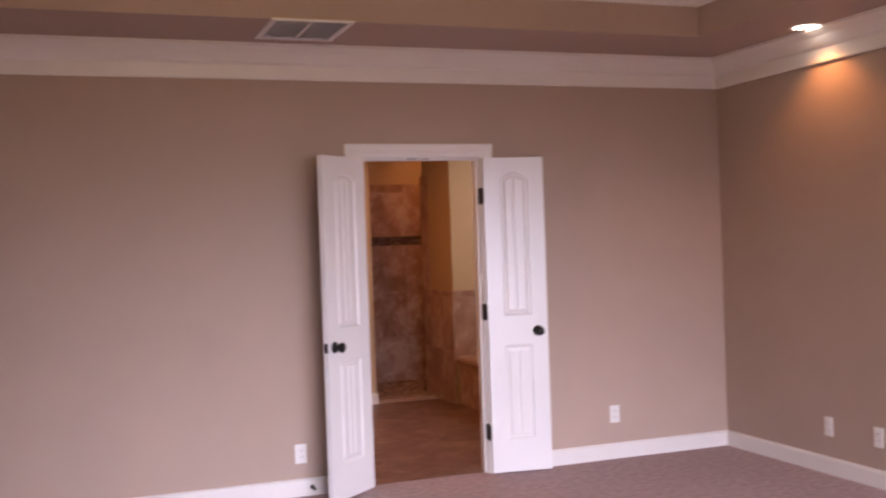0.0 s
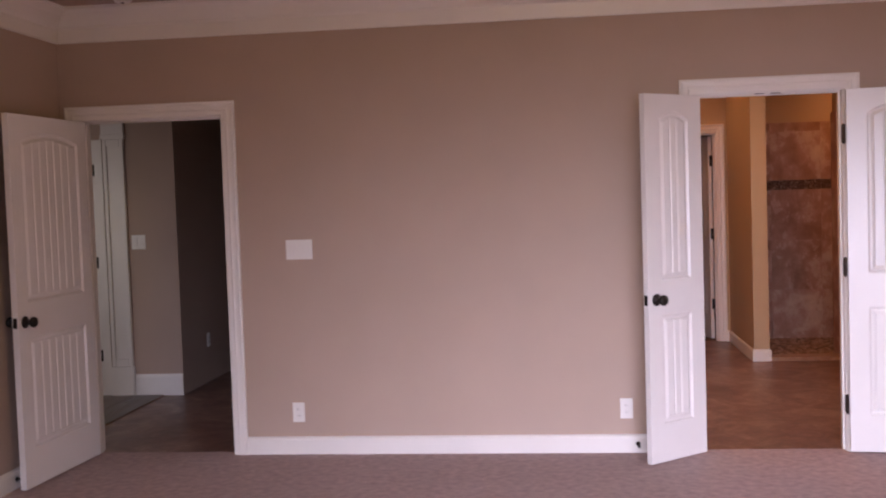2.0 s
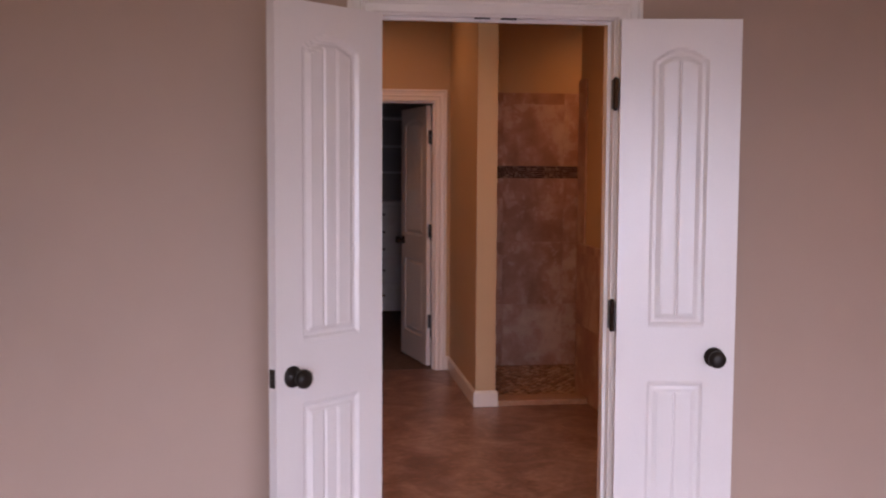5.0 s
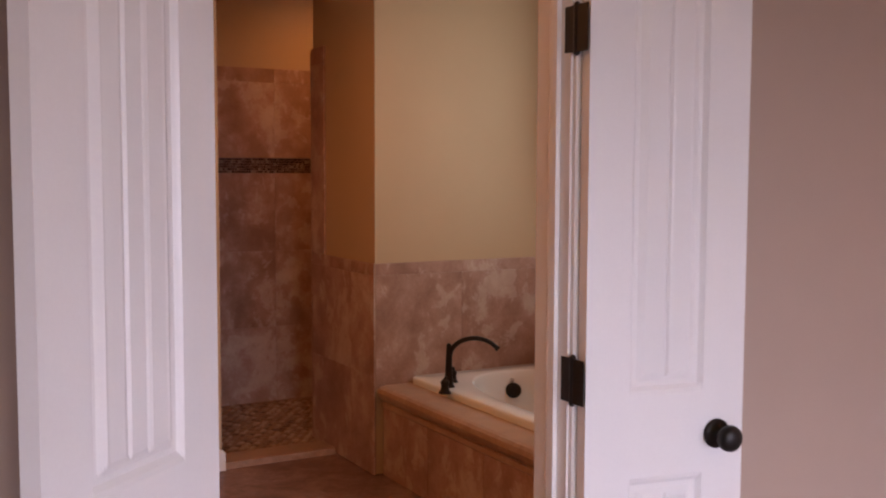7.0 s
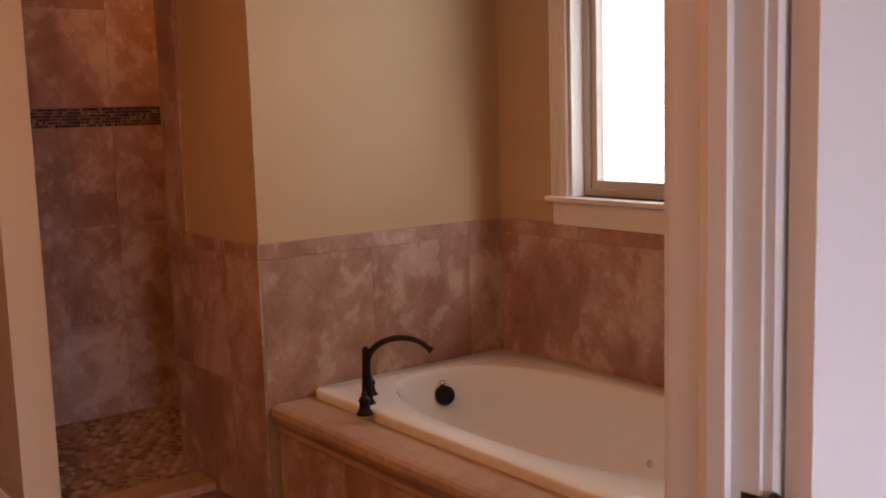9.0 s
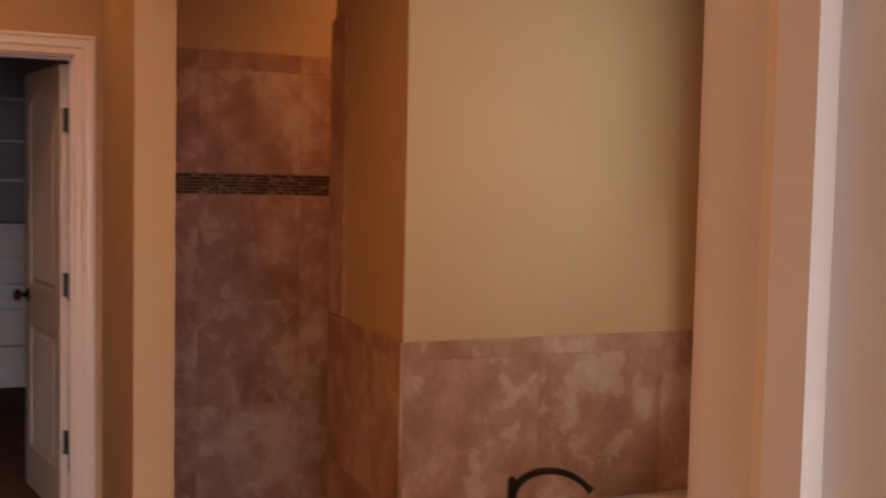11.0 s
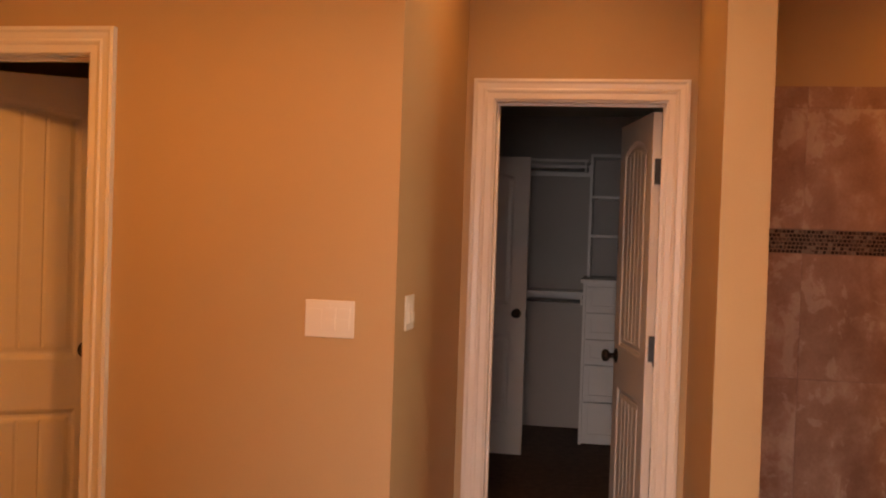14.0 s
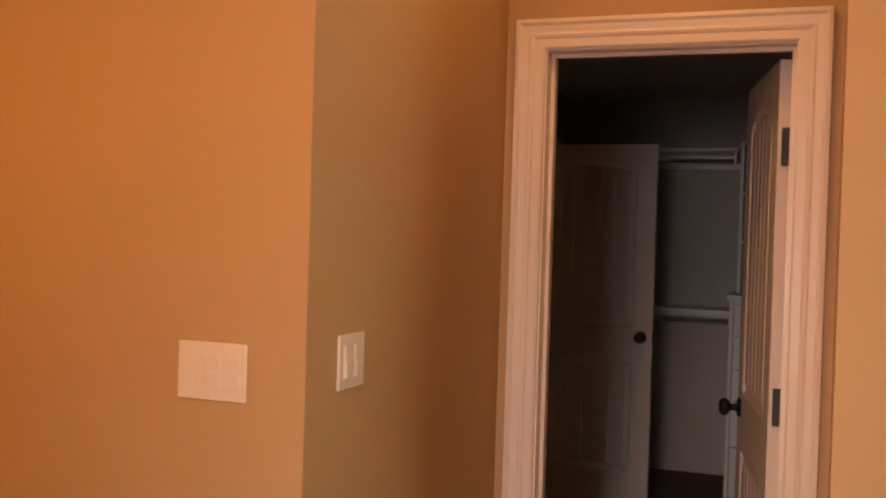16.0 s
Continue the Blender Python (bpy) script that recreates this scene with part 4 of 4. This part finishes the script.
def recessed_trim(x, y, z, glow=18):
    root = thing("recessed_light", pose(x, y, z), "round white recessed ceiling light, switched on", "ceiling light", "recessed lights")
    bm = bmesh.new()
    rings = [(-0.004, 0.098), (-0.007, 0.090), (-0.006, 0.078), (-0.0035, 0.074)]
    seg = 32
    loops = [[bm.verts.new((r * math.cos(2 * math.pi * k / seg), r * math.sin(2 * math.pi * k / seg), h)) for k in range(seg)] for h, r in [(0.0, 0.098)] + rings]
    for a, b in zip(loops, loops[1:]):
        for k in range(seg):
            bm.faces.new((a[k], a[(k + 1) % seg], b[(k + 1) % seg], b[k]))
    part("trim_ring", bm, PLASTIC, root, "", True)
    part("bulb", lathe(bmesh.new(), [(-0.001, 0.074), (-0.003, 0.072)], 32), glow_mat("lamp_glow", (1.0, 0.86, 0.66), glow), root, "glowing lamp face")


def smoke_detector():
    root = thing("smoke_detector", pose(-3.60, -0.34, CZ), "round white smoke detector on the soffit", "smoke detector")
    part("base", lathe(bmesh.new(), [(0, 0.066), (-0.010, 0.066), (-0.012, 0.060)], 28), PLASTIC, root, "", True)
    part("dome", lathe(bmesh.new(), [(-0.012, 0.056), (-0.030, 0.052), (-0.040, 0.042), (-0.043, 0.015)], 28), PLASTIC, root, "", True)
    part("sensor_button", lathe(bmesh.new(), [(-0.042, 0.012), (-0.046, 0.010)], 16), DARKSLOT, root, "small grey test button", True)


def door_stop(m):
    root = thing("door_stop", m, "dark bronze spring door stop on the white baseboard", "door stop", "door stops")
    part("spring", lathe(bmesh.new(), [(0, 0.013), (-0.005, 0.013), (-0.007, 0.006), (-0.060, 0.006)], 14, "y"), BRONZE, root, "", True)
    part("tip", lathe(bmesh.new(), [(-0.060, 0.009), (-0.072, 0.009), (-0.076, 0.005)], 14, "y"), DARKSLOT, root, "black rubber tip", True)


ceiling_vent()
recessed_trim(2.06, -1.15, CZ)
recessed_trim(-0.10, 1.60, 2.74)
recessed_trim(-0.03, 3.80, 2.74)
recessed_trim(-1.45, 1.50, 2.74)
recessed_trim(1.70, 3.95, 2.74)
smoke_detector()
# out-of-view globe, added as a fixture for the warm tray lamp
gl = thing("added_ceiling_globe", pose(-0.9, -3.6, CZ + 0.28), "unseen frosted glass globe added in the tray, switched on", "ceiling light")
part("canopy", lathe(bmesh.new(), [(0.0, 0.09), (-0.02, 0.09), (-0.03, 0.07), (-0.05, 0.03)], 24), BRONZE, gl, "dark bronze canopy of the added globe", True)
part("globe", lathe(bmesh.new(), [(-0.05, 0.05), (-0.08, 0.10), (-0.14, 0.13), (-0.20, 0.11), (-0.24, 0.05)], 24), glow_mat("added_globe_glow", (1.0, 0.72, 0.42), 3), gl, "frosted glass of the added globe", True)
door_stop(pose(-0.765, -0.015, 0.052))
door_stop(pose(BX0 + 0.015, -0.74, 0.052, 0, 0, 90))
for x in (-0.045, 0.045):
    root = thing("ball_catch", pose(x, 0.022, DO[3]), "dark bronze catch plate under the door head", "door catch", "door catches")
    part("strike_plate", boxed(-0.026, -0.012, -0.003, 0.026, 0.012, 0.0, bev=0.001), BRONZE, root)


# ---- hall ----
def hall_casing():
    root = thing("hall_pilaster", pose(-4.70, 1.93, 0), "white panelled door pilaster with plinth and capital", "trim", kind="structure")
    bm = bmesh.new()
    box(bm, -0.085, -0.014, 0.24, 0.085, 0, 2.06)
    for a in ((-0.085, 0.24, -0.055, 2.06), (0.055, 0.24, 0.085, 2.06), (-0.055, 0.24, 0.055, 0.30), (-0.055, 2.0, 0.055, 2.06)):
        box(bm, a[0], -0.028, a[1], a[2], -0.014, a[3], bev=0.003, seg=1)
    part("shaft", bm, TRIM, root)
    part("plinth", boxed(-0.095, -0.034, 0, 0.095, 0, 0.24, bev=0.004), TRIM, root)
    bm = boxed(-0.10, -0.036, 2.06, 0.10, 0, 2.10, bev=0.003)
    box(bm, -0.092, -0.030, 2.10, 0.092, 0, 2.20)
    box(bm, -0.11, -0.050, 2.20, 0.11, 0, 2.24, bev=0.004)
    part("capital", bm, TRIM, root)
    j = thing("hall_door_frame", pose(-4.90, 1.93, 0), "white hall door jamb with dark hinges", "door frame", kind="structure")
    part("post", boxed(-0.10, -0.012, 0, 0.10, 0, 2.06), TRIM, j)
    for z in (1.82, 1.08, 0.33):
        part("hinge", boxed(0.02, -0.020, z - 0.045, 0.034, -0.012, z + 0.045), BRONZE, j, "dark bronze hinge")


hall_casing()
baseboard("baseboard_6", [(-4.60, 1.93), (-4.21, 1.93)], 1.65)
wf = tagged(link("wood_floor", boxed(-6.4, WT + 0.003, -0.003, -4.37, 1.92, 0.003), GROUT), "dark wood floor boards beside the hall", "floor", kind="structure")
for k in range(9):
    x1 = -4.372 - k * 0.13
    part("plank", boxed(x1 - 0.127, WT + 0.006, 0.0, x1, 1.915, 0.0065), WOODFLOOR, wf)


# ---- closet ----
def drawer_tower():
    x0, x1, y0 = -0.100, 0.50, 7.79
    root = thing("drawer_tower", pose(x0, y0, 0), "white closet drawer tower with open shelves above", "closet unit")
    w, d = x1 - x0, CY1 - 0.01 - y0
    bm = bmesh.new()
    box(bm, 0, 0, 0, 0.02, d, 1.17)
    box(bm, w - 0.02, 0, 0, w, d, 1.17)
    box(bm, 0.02, 0.05, 0, w - 0.02, d, 1.17)
    part("carcass", bm, MELAMINE, root)
    part("top", boxed(-0.02, -0.02, 1.17, w, d, 1.20, bev=0.006), MELAMINE, root)
    for z0, z1 in ((0.975, 1.145), (0.785, 0.955), (0.60, 0.765), (0.33, 0.58), (0.05, 0.31)):
        dr = part("drawer", boxed(0.03, -0.010, z0, w - 0.03, 0.012, z1), MELAMINE, root)
        bm = bmesh.new()
        for a in ((0.03, z0, w - 0.03, z0 + 0.035), (0.03, z1 - 0.035, w - 0.03, z1), (0.03, z0 + 0.035, 0.065, z1 - 0.035), (w - 0.065, z0 + 0.035, w - 0.03, z1 - 0.035)):
            box(bm, a[0], -0.024, a[1], a[2], -0.010, a[3], bev=0.001, seg=1)
        part("drawer_frame", bm, MELAMINE, dr)
        k = part("drawer_knob", lathe(bmesh.new(), [(-0.017, 0.006), (-0.028, 0.006), (-0.032, 0.014), (-0.040, 0.012)], 14, "y"), BRONZE, dr, "small dark knob", True)
        k.location = (w / 2 + 0.01, 0, (z0 + z1) / 2)
    yb = d - 0.36
    for x in (0.012, w - 0.02):
        part("side_panel", boxed(x, yb, 1.20, x + 0.02, d, 2.12), MELAMINE, root)
    for z in (1.50, 1.79, 2.10):
        part("shelf", boxed(0.032, yb + 0.004, z, w - 0.022, d, z + 0.022), MELAMINE, root)
    part("back_panel", boxed(0.032, d - 0.012, 1.20, w - 0.022, d, 2.10), CLOSETPAINT, root)


def hanging_bay(z, label):
    root = thing("closet_shelf", pose(CX0, CY1, z), label, "closet shelf", "closet shelves")
    x1 = -0.102 - CX0
    part("shelf", boxed(0.002, -0.36, 0.0, x1, -0.006, 0.02), MELAMINE, root)
    part("cleat", boxed(0.002, -0.022, -0.09, x1, -0.004, -0.001), MELAMINE, root)
    part("hanging_rod", tube(bmesh.new(), [(0.01, -0.28, -0.055), (x1 - 0.004, -0.28, -0.055)], [0.015, 0.015]), CHROME, root, "polished chrome hanging rod", True)
    for x in (0.35, x1 - 0.03):
        bm = boxed(x, -0.30, -0.045, x + 0.012, -0.006, -0.001)
        box(bm, x - 0.002, -0.302, -0.078, x + 0.014, -0.258, -0.045)
        part("bracket", bm, MELAMINE, root)


drawer_tower()
hanging_bay(1.065, "white closet shelf over a chrome hanging rod")
hanging_bay(2.06, "high white closet shelf over a chrome hanging rod")
tagged(link("closet_panel", boxed(CX0 + 0.002, CY1 - 0.004, 0.0, -0.104, CY1 - 0.001, 2.05), CLOSETPAINT), "grey back panel under the closet shelf", "panel", kind="structure")
